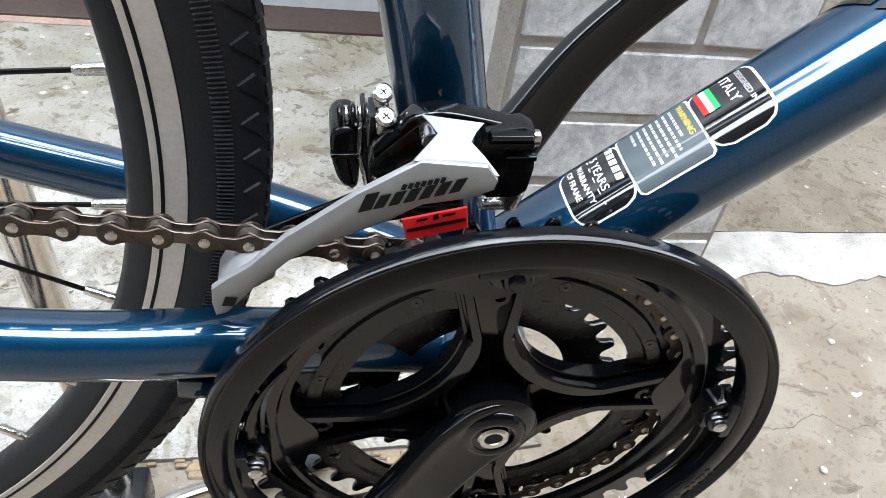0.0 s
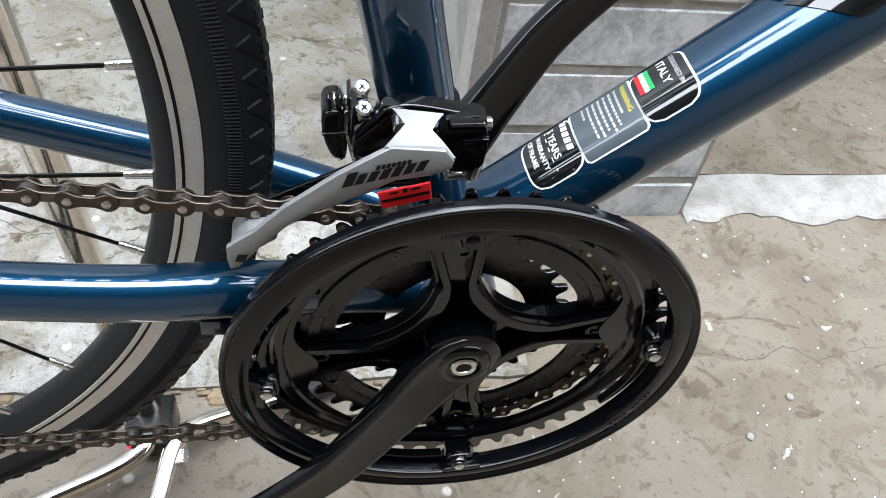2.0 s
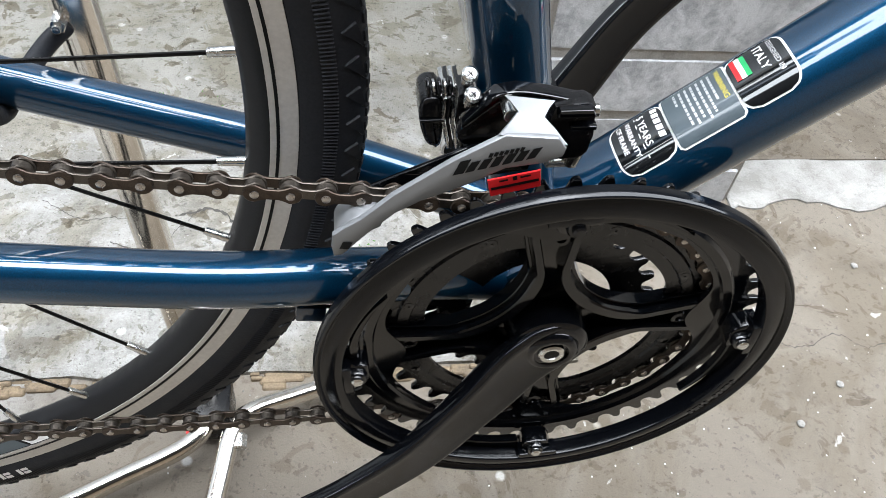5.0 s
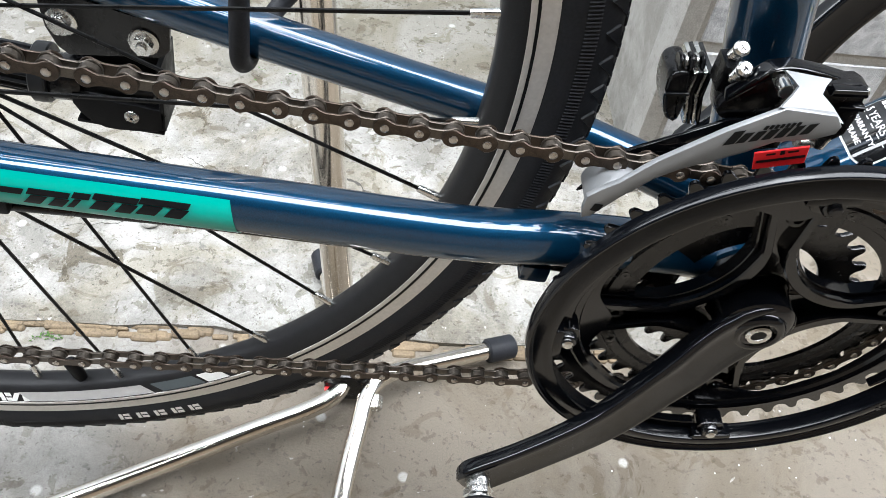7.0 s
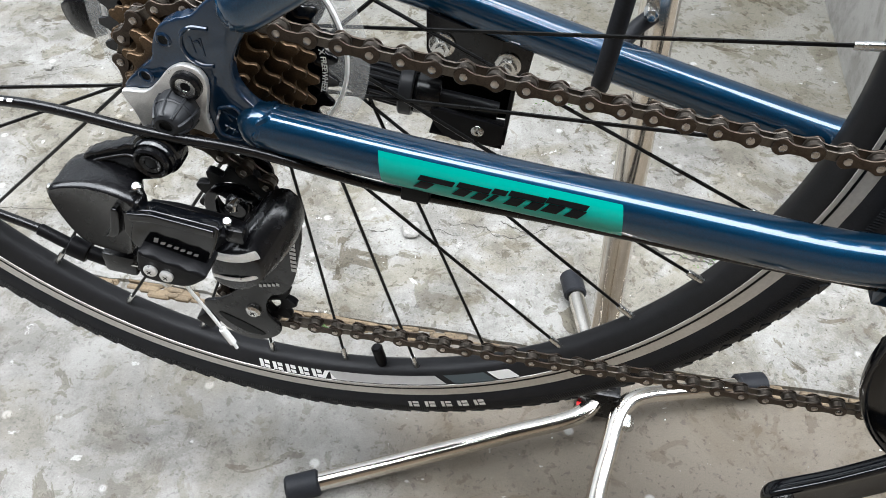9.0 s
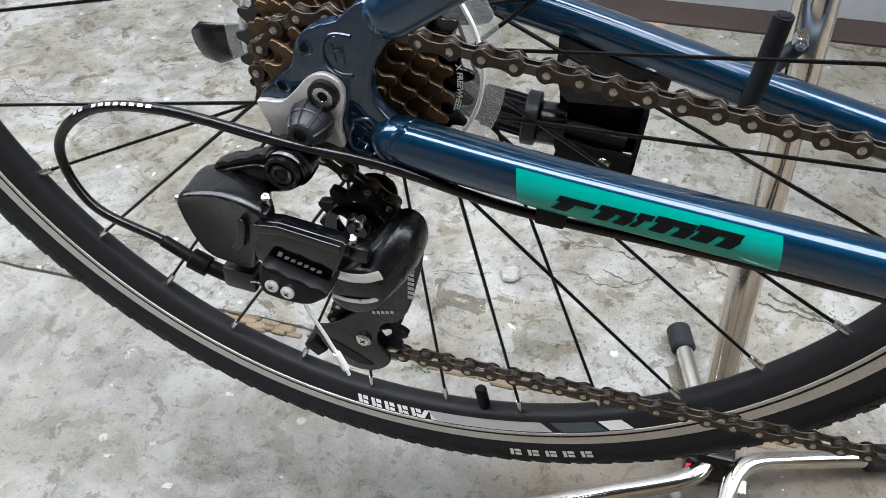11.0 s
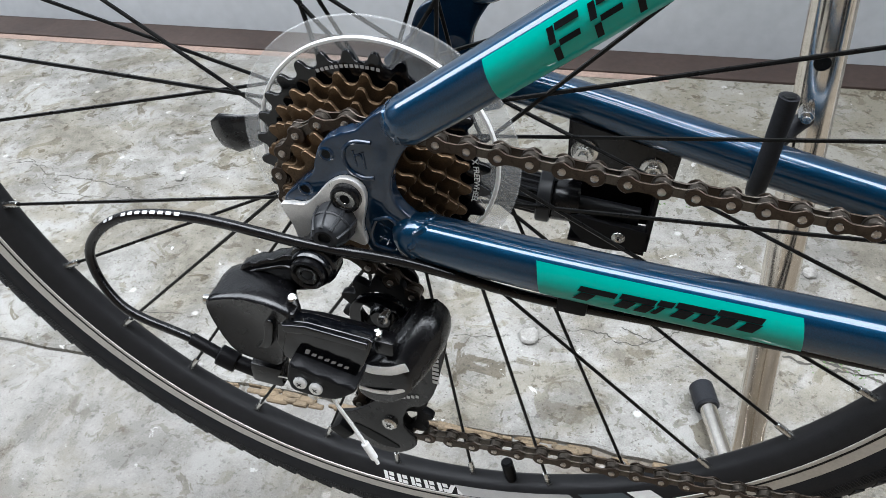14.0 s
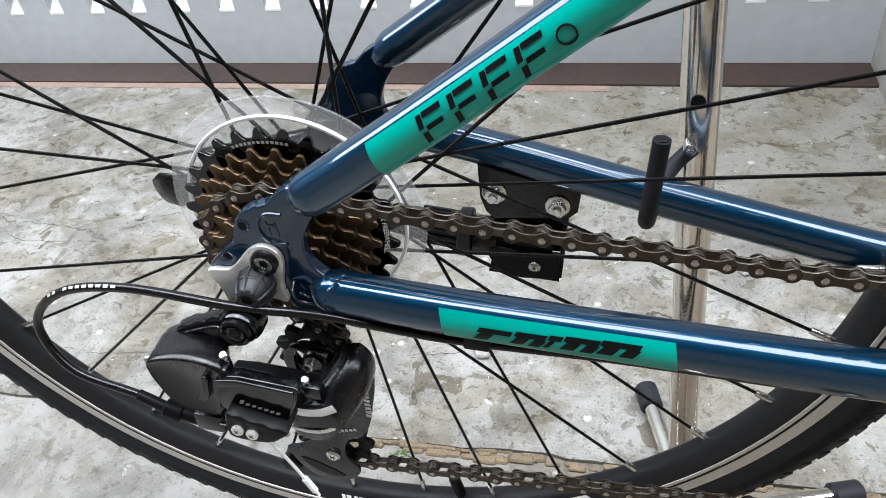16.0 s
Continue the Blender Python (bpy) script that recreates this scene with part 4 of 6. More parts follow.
# tread: wedge blocks on the shoulders, small nubs by the crown, and a finely ribbed band on the sidewall
def tyre_pt(r, y, w, side, lift=0.0):
    k = lift / math.hypot(r - 0.3155, y)
    r, y = r + (r - 0.3155) * k, y + y * k
    return (ax + r * math.cos(w), y * side, az + r * math.sin(w))


def block(corners, side, lift):
    n = len(corners)
    V = [tyre_pt(*c, side, -0.0008) for c in corners]
    mid = [sum(c[i] for c in corners) / n for i in range(3)]
    V += [tyre_pt(*[c[i] * 0.88 + mid[i] * 0.12 for i in range(3)], side, lift) for c in corners]
    return V, [tuple(range(n, 2 * n))] + [(k, (k + 1) % n, n + (k + 1) % n, n + k) for k in range(n)]


tread = []
N_BLOCK = 140
for i in range(N_BLOCK):
    w, p = 2 * math.pi * i / N_BLOCK, 2 * math.pi / N_BLOCK
    for side in (1, -1):
        tread.append(block([(0.3212, 0.0139, w + 0.62 * p), (0.3298, 0.0086, w - 0.10 * p), (0.3272, 0.0108, w + 0.80 * p)], side, 0.0010))
        tread.append(block([(0.3304, 0.0074, w), (0.3316, 0.0040, w + 0.05 * p), (0.3316, 0.0040, w + 0.38 * p), (0.3304, 0.0074, w + 0.33 * p)], side, 0.0003))
        tread.append(block([(0.3304, 0.0074, w + 0.52 * p), (0.3316, 0.0040, w + 0.56 * p), (0.3316, 0.0040, w + 0.88 * p), (0.3304, 0.0074, w + 0.84 * p)], side, 0.0005))
tagged(put("tread", join(*tread), RUBBER, wheel, "small wedge tread blocks", smooth=False), kind="stuff")
ribs = []
for i in range(1100):
    w, p = 2 * math.pi * i / 1100, 2 * math.pi / 1100
    a = [tyre_pt(0.3128, 0.0147, w, -1), tyre_pt(0.3188, 0.0145, w, -1), tyre_pt(0.3188, 0.0145, w + 0.6 * p, -1), tyre_pt(0.3128, 0.0147, w + 0.6 * p, -1)]
    c = [tyre_pt(0.3131, 0.0147, w + 0.3 * p, -1, 0.0005), tyre_pt(0.3185, 0.0145, w + 0.3 * p, -1, 0.0005)]
    ribs.append((a + c, [(0, 1, 5, 4), (2, 3, 4, 5), (0, 4, 3), (1, 2, 5)]))
tagged(put("sidewall_ribs", join(*ribs), RUBBER, wheel, "finely ribbed sidewall band", smooth=False), kind="stuff")


# rim decal and tyre lettering marks, as plain shapes
def on_rim(r0, r1, y0, y1, off=0.0004):
    def place(u, v):
        """u: degrees round the wheel, v: 0 to 1 outwards."""
        r, y = r0 + (r1 - r0) * v, y0 + (y1 - y0) * v
        w = radians(u)
        return (ax + r * math.cos(w), y - off, az + r * math.sin(w))
    return place


rim_face = on_rim(0.2838, 0.2904, -0.0076, -0.0114, 0.0008)
put("rim_decal", bars([(-83.5, -66.9, 0.05, 0.95, 1.6)], rim_face), SILVERP, wheel, "silver rim decal")
put("rim_decal", bars([(-65.6, -59.4, 0.05, 0.95, 1.6)], rim_face), GREY, wheel, "grey rim decal")
put("rim_decal", bars([(-58.8, -55.6, 0.05, 0.95, 1.4)], rim_face), WHITE, wheel, "white rim decal")
for i in range(5):
    u = -94.0 + 2.0 * i
    put("rim_mark", bars([(u, u + 0.55, 0.12, 0.92, 0.5), (u + 0.75, u + 1.5, 0.12, 0.48, 0.25), (u + 0.95, u + 1.7, 0.60, 0.92, 0.25)], rim_face), WHITE, wheel, "white block mark")
put("rim_mark", bars([(-83.9, -83.2, 0.12, 0.95, -0.5), (-83.0, -81.6, 0.30, 0.92, 0.2)], rim_face), WHITE, wheel, "white block mark")
tyre_face = on_rim(0.3080, 0.3140, -0.0139, -0.0146, 0.0006)
for i in range(5):
    u = -72.0 + 2.35 * i
    put("tyre_mark", bars([(u, u + 0.45, 0.0, 1.0, 0.0), (u + 0.60, u + 1.45, 0.0, 0.42, 0.0), (u + 0.60, u + 1.45, 0.58, 1.0, 0.0)], tyre_face), WHITE, wheel, "white block mark")

wheel.matrix_basis = Matrix.Translation((ax, WHEEL_Y, az)) @ Matrix.Rotation(radians(1.45), 4, "Z") @ Matrix.Translation((-ax, 0, -az))

# ---- freewheel ----
COGS = (14, 16, 18, 20, 22, 24, 28)
fx, fz = (-0.4258, 0.0520)
COG_SIZE = 0.958
freewheel = put("freewheel", lathe([(0.012, -0.0615), (0.0195, -0.061), (0.0205, -0.0575), (0.0215, -0.0250), (0.012, -0.0250)], fx, fz, 48), COG, bike, "bronzed seven-speed freewheel")
for i, teeth in enumerate(COGS):
    rp, fn = toothed(teeth, 0.1 * i, 0.0023, 0.0030)
    rp *= COG_SIZE
    y = -0.0585 + 0.0050 * i
    inner = rp - 0.0085 if teeth < 28 else 0.040
    put("sprocket", polar_ring(lambda w, g=fn: COG_SIZE * g(w), lambda w, q=inner: q, y - 0.0010, y + 0.0010, fx, fz, teeth * 14), BLACK if teeth == 28 else COG, freewheel, "black largest sprocket" if teeth == 28 else "")
    if teeth < 28:
        put("carrier", lathe([(0.0200, y - 0.0009), (inner + 0.0005, y - 0.0009), (inner + 0.0005, y + 0.0009), (0.0200, y + 0.0009)], fx, fz, 48), COG, freewheel)
put("carrier", lathe([(0.0200, -0.0292), (0.0405, -0.0292), (0.0405, -0.0276), (0.0200, -0.0276)], fx, fz, 48), BLACK, freewheel)


def on_cog(r, y):
    return lambda u, v: (fx + (r + v) * math.cos(math.pi / 2 + radians(8) - u / r), y, fz + (r + v) * math.sin(math.pi / 2 + radians(8) - u / r))


put("sprocket_mark", bars([(-0.016 + 0.0023 * i, -0.0144 + 0.0023 * i, 0.0, 0.0016, 0.0) for i in range(13)], on_cog(0.0486, -0.0299)), SILVERP, freewheel, "fine white block print")
mid = 0.0488
put("sprocket_lettering", lettering("X FREEWHEEL", 0.0036, lambda u, v: (fx + (mid + v) * math.cos(radians(15) - u / mid), -0.0299, fz + (mid + v) * math.sin(radians(15) - u / mid)), bold=0.0001), WHITE, freewheel, "white lettering", smooth=False)
protector = put("spoke_protector", lathe([(0.030, -0.0212), (0.0545, -0.0212), (0.0582, -0.0205), (0.0672, -0.0200), (0.0678, -0.0193), (0.0672, -0.0186), (0.0582, -0.0190), (0.030, -0.0198)], fx, fz, 96), CLEAR, bike, "clear plastic spoke protector disc")
protector.visible_shadow = False
put("protector_rib", lathe([(0.0566, -0.0206), (0.0571, -0.0222), (0.0583, -0.0222), (0.0588, -0.0206)], fx, fz, 96), WHITE, protector, "milky raised ring")

# ---- crankset ----
crank_c = (0.001, -0.001)
bx, bz = crank_c
BIG, MID, SMALL = 48, 38, 26
big_r, big_fn = toothed(BIG, 0.05, 0.0030, 0.0034)
mid_r, mid_fn = toothed(MID, 0.02)
small_r, small_fn = toothed(SMALL, 0.0, 0.0028)
ARM0 = radians(13)


win = [(0.0385 * math.sin(q), 0.0650 - 0.0355 * math.cos(q)) for q in np.linspace(0, math.pi / 2, 60)]
win_a, win_r = [math.atan2(a, c) for a, c in win], [math.hypot(a, c) for a, c in win]


def spider_fn(w):
    """The arms' outline: an elliptic window between each pair of arms."""
    q = abs((w - ARM0) % (math.pi / 2) - math.pi / 4)
    return float(np.interp(q, win_a + [win_a[-1] + 0.05], win_r + [0.0765]))


def dish(r):
    u = min(max((r - 0.018) / 0.030, 0), 1)
    return -0.0440 - 0.0055 * u * u * (3 - 2 * u)


def spider_geo(n=288):
    """Four arms, dished inwards to the rings."""
    V, F = [], []
    for k in range(n):
        w = 2 * math.pi * k / n
        ro = spider_fn(w)
        for r, dy in ((0.006, 0), (ro * 0.5, 0), (ro * 0.75, 0), (ro * 0.9, 0), (ro - 0.0005, 0), (ro, 0.0006), (ro, 0.0030), (ro * 0.75, 0.0034), (0.006, 0.0040)):
            V.append((bx + r * math.cos(w), dish(r) + dy, bz + r * math.sin(w)))
    m = 9
    for k in range(n):
        k2 = (k + 1) % n
        for i in range(m):
            F.append((k * m + i, k * m + (i + 1) % m, k2 * m + (i + 1) % m, k2 * m + i))
    return V, F


crankset = put("crankset", spider_geo(), BLACK, bike, "gloss black triple crankset", sharp=60)
def swept_rim(path, half, top, foot, round_off=0.0007):
    """A flat-topped raised rim along a path in x, z: bevelled, with square sides."""
    shape = [(-half, foot), (-half, top + round_off), (-half + round_off, top), (half - round_off, top), (half, top + round_off), (half, foot)]
    V, F, m, last = [], [], len(shape), len(path) - 1
    for j, p in enumerate(path):
        a, b = path[max(j - 1, 0)], path[min(j + 1, last)]
        t = Vector((b[0] - a[0], 0, b[1] - a[1])).normalized()
        narrow = min(1.0, 0.45 + min(j, last - j) / 9)
        V += [(p[0] - t.z * o * narrow, y, p[1] + t.x * o * narrow) for o, y in shape]
    F = [(j * m + i, j * m + i + 1, (j + 1) * m + i + 1, (j + 1) * m + i) for j in range(last) for i in range(m - 1)]
    return V, F + [tuple(range(m)), tuple(range(last * m, last * m + m))]


def offset_edge(k, inset, trim=0.16):
    """The edge of window k, moved towards the hub by an inset."""
    edge = []
    for j in range(61):
        w = ARM0 + math.pi / 2 * k + trim + (math.pi / 2 - 2 * trim) * j / 60
        r = spider_fn(w)
        edge.append(Vector((bx + r * math.cos(w), 0, bz + r * math.sin(w))))
    out = []
    for j in range(61):
        t = (edge[min(j + 1, 60)] - edge[max(j - 1, 0)]).normalized()
        side = Vector((t.z, 0, -t.x))
        if side.dot(edge[j] - Vector((bx, 0, bz))) > 0:
            side = -side
        p = edge[j] + side * inset
        out.append((p.x, p.z))
    return out


for k in range(4):
    # a flat raised rim sweeps from each arm round the window to the next, with a lower ledge inside it
    put("spider_rim", swept_rim(offset_edge(k, 0.0038), 0.0030, -0.0545, -0.0470), BLACK, crankset, sharp=25)
    put("spider_ledge", swept_rim(offset_edge(k, 0.0003), 0.0012, -0.0505, -0.0440, 0.0004), BLACK, crankset, sharp=25)
near = lambda w, p=6: abs(math.cos(2 * (w - ARM0))) ** p
put("chainring", polar_ring(big_fn, lambda w: 0.0790 - 0.0120 * near(w, 10) - 0.0012 * abs(math.sin(6 * w)), -0.0548, -0.0526, bx, bz, BIG * 14), BLACK, crankset)
put("chainring", polar_ring(mid_fn, lambda w: 0.0585 - 0.0060 * near(w, 14), -0.0481, -0.0459, bx, bz, MID * 14), SATIN, crankset)
put("chainring", polar_ring(small_fn, lambda w: 0.0340, -0.0382, -0.0358, bx, bz, SMALL * 14), SATIN, crankset)
for k in range(8):
    w = ARM0 + math.pi / 4 * (k + 0.5)
    put("shift_pin", lathe([(0.0006, -0.0495), (0.0022, -0.0494), (0.0030, -0.0486), (0.0030, -0.0478), (0.0006, -0.0478)], bx + 0.0672 * math.cos(w), bz + 0.0672 * math.sin(w), 16), BLACK, crankset)
put("ring_step", lathe([(0.0640, -0.0479), (0.0650, -0.0492), (0.0700, -0.0492), (0.0712, -0.0479)], bx, bz, 140), SATIN, crankset)
# pressed step of the big ring and its stiffening bead
put("ring_bead", lathe([(0.0800, -0.0545), (0.0812, -0.0562), (0.0850, -0.0566), (0.0866, -0.0550)], bx, bz, 140), BLACK, crankset)
guard_profile = [(0.0948, -0.0610), (0.0944, -0.0694), (0.0950, -0.0705), (0.0962, -0.0709), (0.1000, -0.0704), (0.1038, -0.0693), (0.1047, -0.0697), (0.1056, -0.0711), (0.1064, -0.0713), (0.1070, -0.0706), (0.1074, -0.0680), (0.1072, -0.0655), (0.1040, -0.0650), (0.0962, -0.0625)]
guard = put("chain_guard", lathe(guard_profile, bx, bz, 180), GUARD, crankset, "gloss black plastic chain guard ring")
put("guard_print", bars([(-27 + 2.0 * i, -25.9 + 2.0 * i + 0.5 * (i % 3 == 1), 0.0, 1.0, 0.3) for i in range(10) if i != 4], lambda u, v: (bx + (0.0968 + 0.0030 * v) * math.cos(radians(u)), -0.0712, bz + (0.0968 + 0.0030 * v) * math.sin(radians(u)))), NUTBLACK, guard, "faint grey print")
for k in range(4):
    w = ARM0 - radians(2) + math.pi / 2 * k
    turn = Matrix.Translation((bx, 0, bz)) @ Matrix.Rotation(-w, 4, "Y")
    tab = [(0.0830, -0.0045), (0.0850, -0.0062), (0.0900, -0.0066), (0.0955, -0.0075), (0.0962, 0.0085), (0.0915, 0.0095), (0.0860, 0.0075), (0.0835, 0.0050)]
    put("guard_clip", moved(prism(smooth_poly(tab, 3), -0.0575, -0.0668, 0.0012, 2), turn), BLACK, guard)
    put("clip_boss", moved(lathe([(0.0012, -0.0700), (0.0040, -0.0700), (0.0046, -0.0692), (0.0048, -0.0660), (0.0012, -0.0660)], 0.0884, 0.0, 24), turn), BLACK, guard)
    put("clip_ledge", moved(box(0.0905, 0.0958, -0.0702, -0.0620, -0.0090, 0.0120, 0.0010), turn), GUARD, guard)
    screw("clip_screw", turn @ Vector((0.0884, -0.0702, 0.0)), (0, -1, 0), 0.0027, 0.002, guard, STEEL if k in (0, 2, 3) else SATIN, False)
    arc = [(0.0925 - 0.0040 * (j / 14) ** 2, -0.10 - 0.50 * j / 14) for j in range(15)]
    leaf = [(r * math.cos(a), r * math.sin(a)) for r, a in arc] + [((r - 0.0052 + 0.0040 * j / 14) * math.cos(a), (r - 0.0052 + 0.0040 * j / 14) * math.sin(a)) for j, (r, a) in reversed(list(enumerate(arc)))]
    put("clip_leaf", moved(prism(leaf, -0.0590, -0.0640, 0.0006, 1), turn), BLACK, guard)
    q = turn @ Vector((0.0640, -0.0500, 0.0))
    put("ring_bolt", lathe([(0.0012, -0.0512), (0.0020, -0.0530), (0.0040, -0.0528), (0.0046, -0.0500), (0.0012, -0.0495)], q.x, q.z, 20), SATIN, crankset)
put("boss", lathe([(0.004, -0.0640), (0.0105, -0.0640), (0.0142, -0.0636), (0.0168, -0.0624), (0.0180, -0.0612), (0.0182, -0.0470), (0.0192, -0.0446), (0.0214, -0.0432), (0.004, -0.0415)], bx, bz, 48), BLACK, crankset)
put("crank_bolt", lathe([(0.0030, -0.0645), (0.0036, -0.0664), (0.0054, -0.0668), (0.0062, -0.0660), (0.0062, -0.0640), (0.0030, -0.0630)], bx, bz, 32), STEEL, crankset, "bright crank bolt")
put("eye_rim", lathe([(0.0074, -0.0640), (0.0082, -0.0662), (0.0092, -0.0668), (0.0106, -0.0667), (0.0124, -0.0655), (0.0132, -0.0635)], bx, bz, 40), BLACK, crankset)
# dark plug in place of the bolt socket's shade
put("bolt_socket", Tube([(bx, -0.0661, bz), (bx, -0.0640, bz)], 0.0038, (0.2, 0, 1)).geo(6), MATTE, crankset)


def crank_arm(side):
    """The arm from the boss to the pedal eye, bowed outwards; the far one points the other way."""
    stops = [(0.0, -0.0615, 0.0, 0.0158), (-0.012, -0.0640, -0.0135, 0.0150), (-0.0300, -0.0715, -0.0400, 0.0130), (-0.0520, -0.0800, -0.0700, 0.0116), (-0.0800, -0.0860, -0.0975, 0.0110), (-0.1050, -0.0900, -0.1190, 0.0118)]
    if side < 0:
        turn = radians(5.5)
        stops = [((-x * math.cos(turn) + z * math.sin(turn)) * 1.12, 0.060 - (y + 0.0590) * 1.25, (-z * math.cos(turn) - x * math.sin(turn)) * 1.12, r * 1.06) for x, y, z, r in stops]
    path = catmull(stops, 8)
    pts, rad = rounded_ends([q[:3] for q in path], [q[3] for q in path], 5)
    V, F = [], []
    n = 36
    t = Tube(pts, rad, (0, -1, 0), 1.0)
    for i, c in enumerate(t.p):
        _, a, b = t.fr[i]
        for k in range(n):
            w = 2 * math.pi * k / n
            ca, sa = math.cos(w), math.sin(w)
            # a rounded oblong: half as thick as it is wide, with a shallow channel on the outer face
            wide = math.copysign(abs(sa) ** 0.5, sa)
            thick = (0.28 + 0.18 * min(1, math.hypot(c[0], c[2]) / 0.035)) * math.copysign(abs(ca) ** 0.42, ca)
            if ca > 0.75:
                thick -= 0.10 * (ca - 0.75) / 0.25
            V.append(c + a * (t.r[i] * thick) + b * (t.r[i] * wide))
    for i in range(len(t.p) - 1):
        for k in range(n):
            F.append((i * n + k, i * n + (k + 1) % n, (i + 1) * n + (k + 1) % n, (i + 1) * n + k))
    F += [tuple(range(n))[::-1], tuple(range(len(V) - n, len(V)))]
    ob = put("crank_arm", (V, F), BLACK, bike, "gloss black crank arm", sharp=32)
    return ob, Vector(stops[-1][:3])


pedal_end = crank_arm(1)[1]
crank_arm(-1)
pedal = put("pedal_axle", join(cyl(pedal_end + Vector((0, 0.004, 0)), pedal_end + Vector((0, -0.020, 0)), 0.0066, 20), cyl(pedal_end + Vector((0, -0.008, 0)), pedal_end + Vector((0, -0.013, 0)), 0.0080, 6)), STEEL, bike, "bare steel pedal axle")
put("pedal_cap", cyl(pedal_end + Vector((0, -0.016, 0)), pedal_end + Vector((0, -0.060, 0)), 0.0125, 24), MATTE, pedal, "black plastic pedal body")

# ---- chain ----
GUIDE, JOCKEY = (-0.4145, -0.0195, 0.0200), (-0.4120, -0.0965, 0.0200)
cog_r = COG_SIZE * 0.0127 * 18 / (2 * math.pi)
loops = [(bx, bz, mid_r, 1, -0.047), (JOCKEY[0], JOCKEY[1], JOCKEY[2], 1, -0.050), (GUIDE[0], GUIDE[1], GUIDE[2], -1, -0.048), (fx, fz, cog_r, 1, -0.0485)]


def tangent(a, b):
    """The straight run from circle a to circle b, each turned clockwise (1) or the other way (-1) as seen from the drive side."""
    (x0, z0, r0, s0, _), (x1, z1, r1, s1, _) = a, b
    dx, dz = x1 - x0, z1 - z0
    d = math.hypot(dx, dz)
    base = math.atan2(dz, dx)
    k = (s0 * r0 - s1 * r1) / d
    w = base + math.acos(max(-1, min(1, k))) * 1.0
    # the normal n with n.d = k; the chain keeps its circles on its right hand when clockwise
    nx, nz = math.cos(w), math.sin(w)
    return (x0 + s0 * r0 * nx, z0 + s0 * r0 * nz), (x1 + s1 * r1 * nx, z1 + s1 * r1 * nz)


runs = [tangent(loops[i], loops[(i + 1) % 4]) for i in range(4)]
line = []
for i in range(4):
    (p, q), (p2, _) = runs[i], runs[(i + 1) % 4]
    ya, yb = loops[i][4], loops[(i + 1) % 4][4]
    for k in range(41):
        u = k / 40
        sag = 0.0034 * math.sin(math.pi * u) ** 0.5 if i == 3 else 0.0
        line.append((p[0] + (q[0] - p[0]) * u, ya + (yb - ya) * u, p[1] + (q[1] - p[1]) * u - sag))
    cx, cz, r, s, y = loops[(i + 1) % 4]
    w0, w1 = math.atan2(q[1] - cz, q[0] - cx), math.atan2(p2[1] - cz, p2[0] - cx)
    sweep = (w0 - w1) % (2 * math.pi) if s > 0 else (w1 - w0) % (2 * math.pi)
    for k in range(1, 48):
        w = w0 - s * sweep * k / 48
        line.append((cx + r * math.cos(w), y, cz + r * math.sin(w)))
line.append(line[0])
cum = [0.0]
for a, b in zip(line, line[1:]):
    cum.append(cum[-1] + math.dist(a, b))
n_links = int(round(cum[-1] / 0.0127 / 2)) * 2
pitch = cum[-1] / n_links
CHAIN_PHASE = 0.004


def along(s):
    s %= cum[-1]
    return Vector([float(np.interp(s, cum, [p[i] for p in line])) for i in range(3)])


def plate(y, thick, r=0.0040, waist=0.0021):
    """A figure-of-eight side plate from pin to pin."""
    top = []
    half = 0.0127 / 2
    for k in range(9):
        w = math.pi / 2 + math.pi * k / 8
        top.append((-half + r * math.cos(w), r * math.sin(w)))
    dip = [(-half + 0.0026, waist + 0.30 * (r - waist)), (-half + 0.0042, waist + 0.06 * (r - waist)), (half - 0.0042, waist + 0.06 * (r - waist)), (half - 0.0026, waist + 0.30 * (r - waist))]
    top += [(x, -z) for x, z in dip]
    for k in range(9):
        w = -math.pi / 2 + math.pi * k / 8
        top.append((half + r * math.cos(w), r * math.sin(w)))
    top += dip[::-1]
    n = len(top)
    # the rims of both faces are rounded off
    small = [(x * 0.975, z * 0.92) for x, z in top]
    rows = [(small, y), (top, y + thick * 0.3), (top, y + thick * 0.7), (small, y + thick)]
    V = [(x, q, z) for outline, q in rows for x, z in outline]
    F = [tuple(range(n)), tuple(range(3 * n, 4 * n))] + [(j * n + i, j * n + (i + 1) % n, j * n + n + (i + 1) % n, j * n + n + i) for j in range(3) for i in range(n)]
    return V, F


half = 0.0127 / 2


def pins(y0, y1, r, n=12):
    return join(*[Tube([(x, y0, 0), (x, y0 + 0.0003, 0), (x, y1 - 0.0003, 0), (x, y1, 0)], [r * 0.8, r, r, r * 0.8], (1, 0, 0)).geo(n) for x in (-half, half)])


inner_me = mesh_of("inner_link", *join(plate(-0.0024, 0.0010, 0.0043), plate(0.0014, 0.0010, 0.0043), pins(-0.0016, 0.0016, 0.0037, 14)), INNER)
outer_geo = join(plate(-0.0036, 0.0010, 0.0042, 0.0023), plate(0.0026, 0.0010, 0.0042, 0.0023))
outer_me = mesh_of("outer_link", *outer_geo, CHAIN)
pin_at = [along(CHAIN_PHASE + pitch * i) for i in range(n_links)]
pin_geos = []
for p in pin_at:
    pin_geos.append(Tube([p + Vector((0, y, 0)) for y in (-0.0045, -0.0042, 0.0042, 0.0045)], [0.0012, 0.0017, 0.0017, 0.0012], (1, 0, 0)).geo(10))
chain = put("chain", join(*pin_geos), ROLLER, bike, "brown-grey steel bicycle chain")
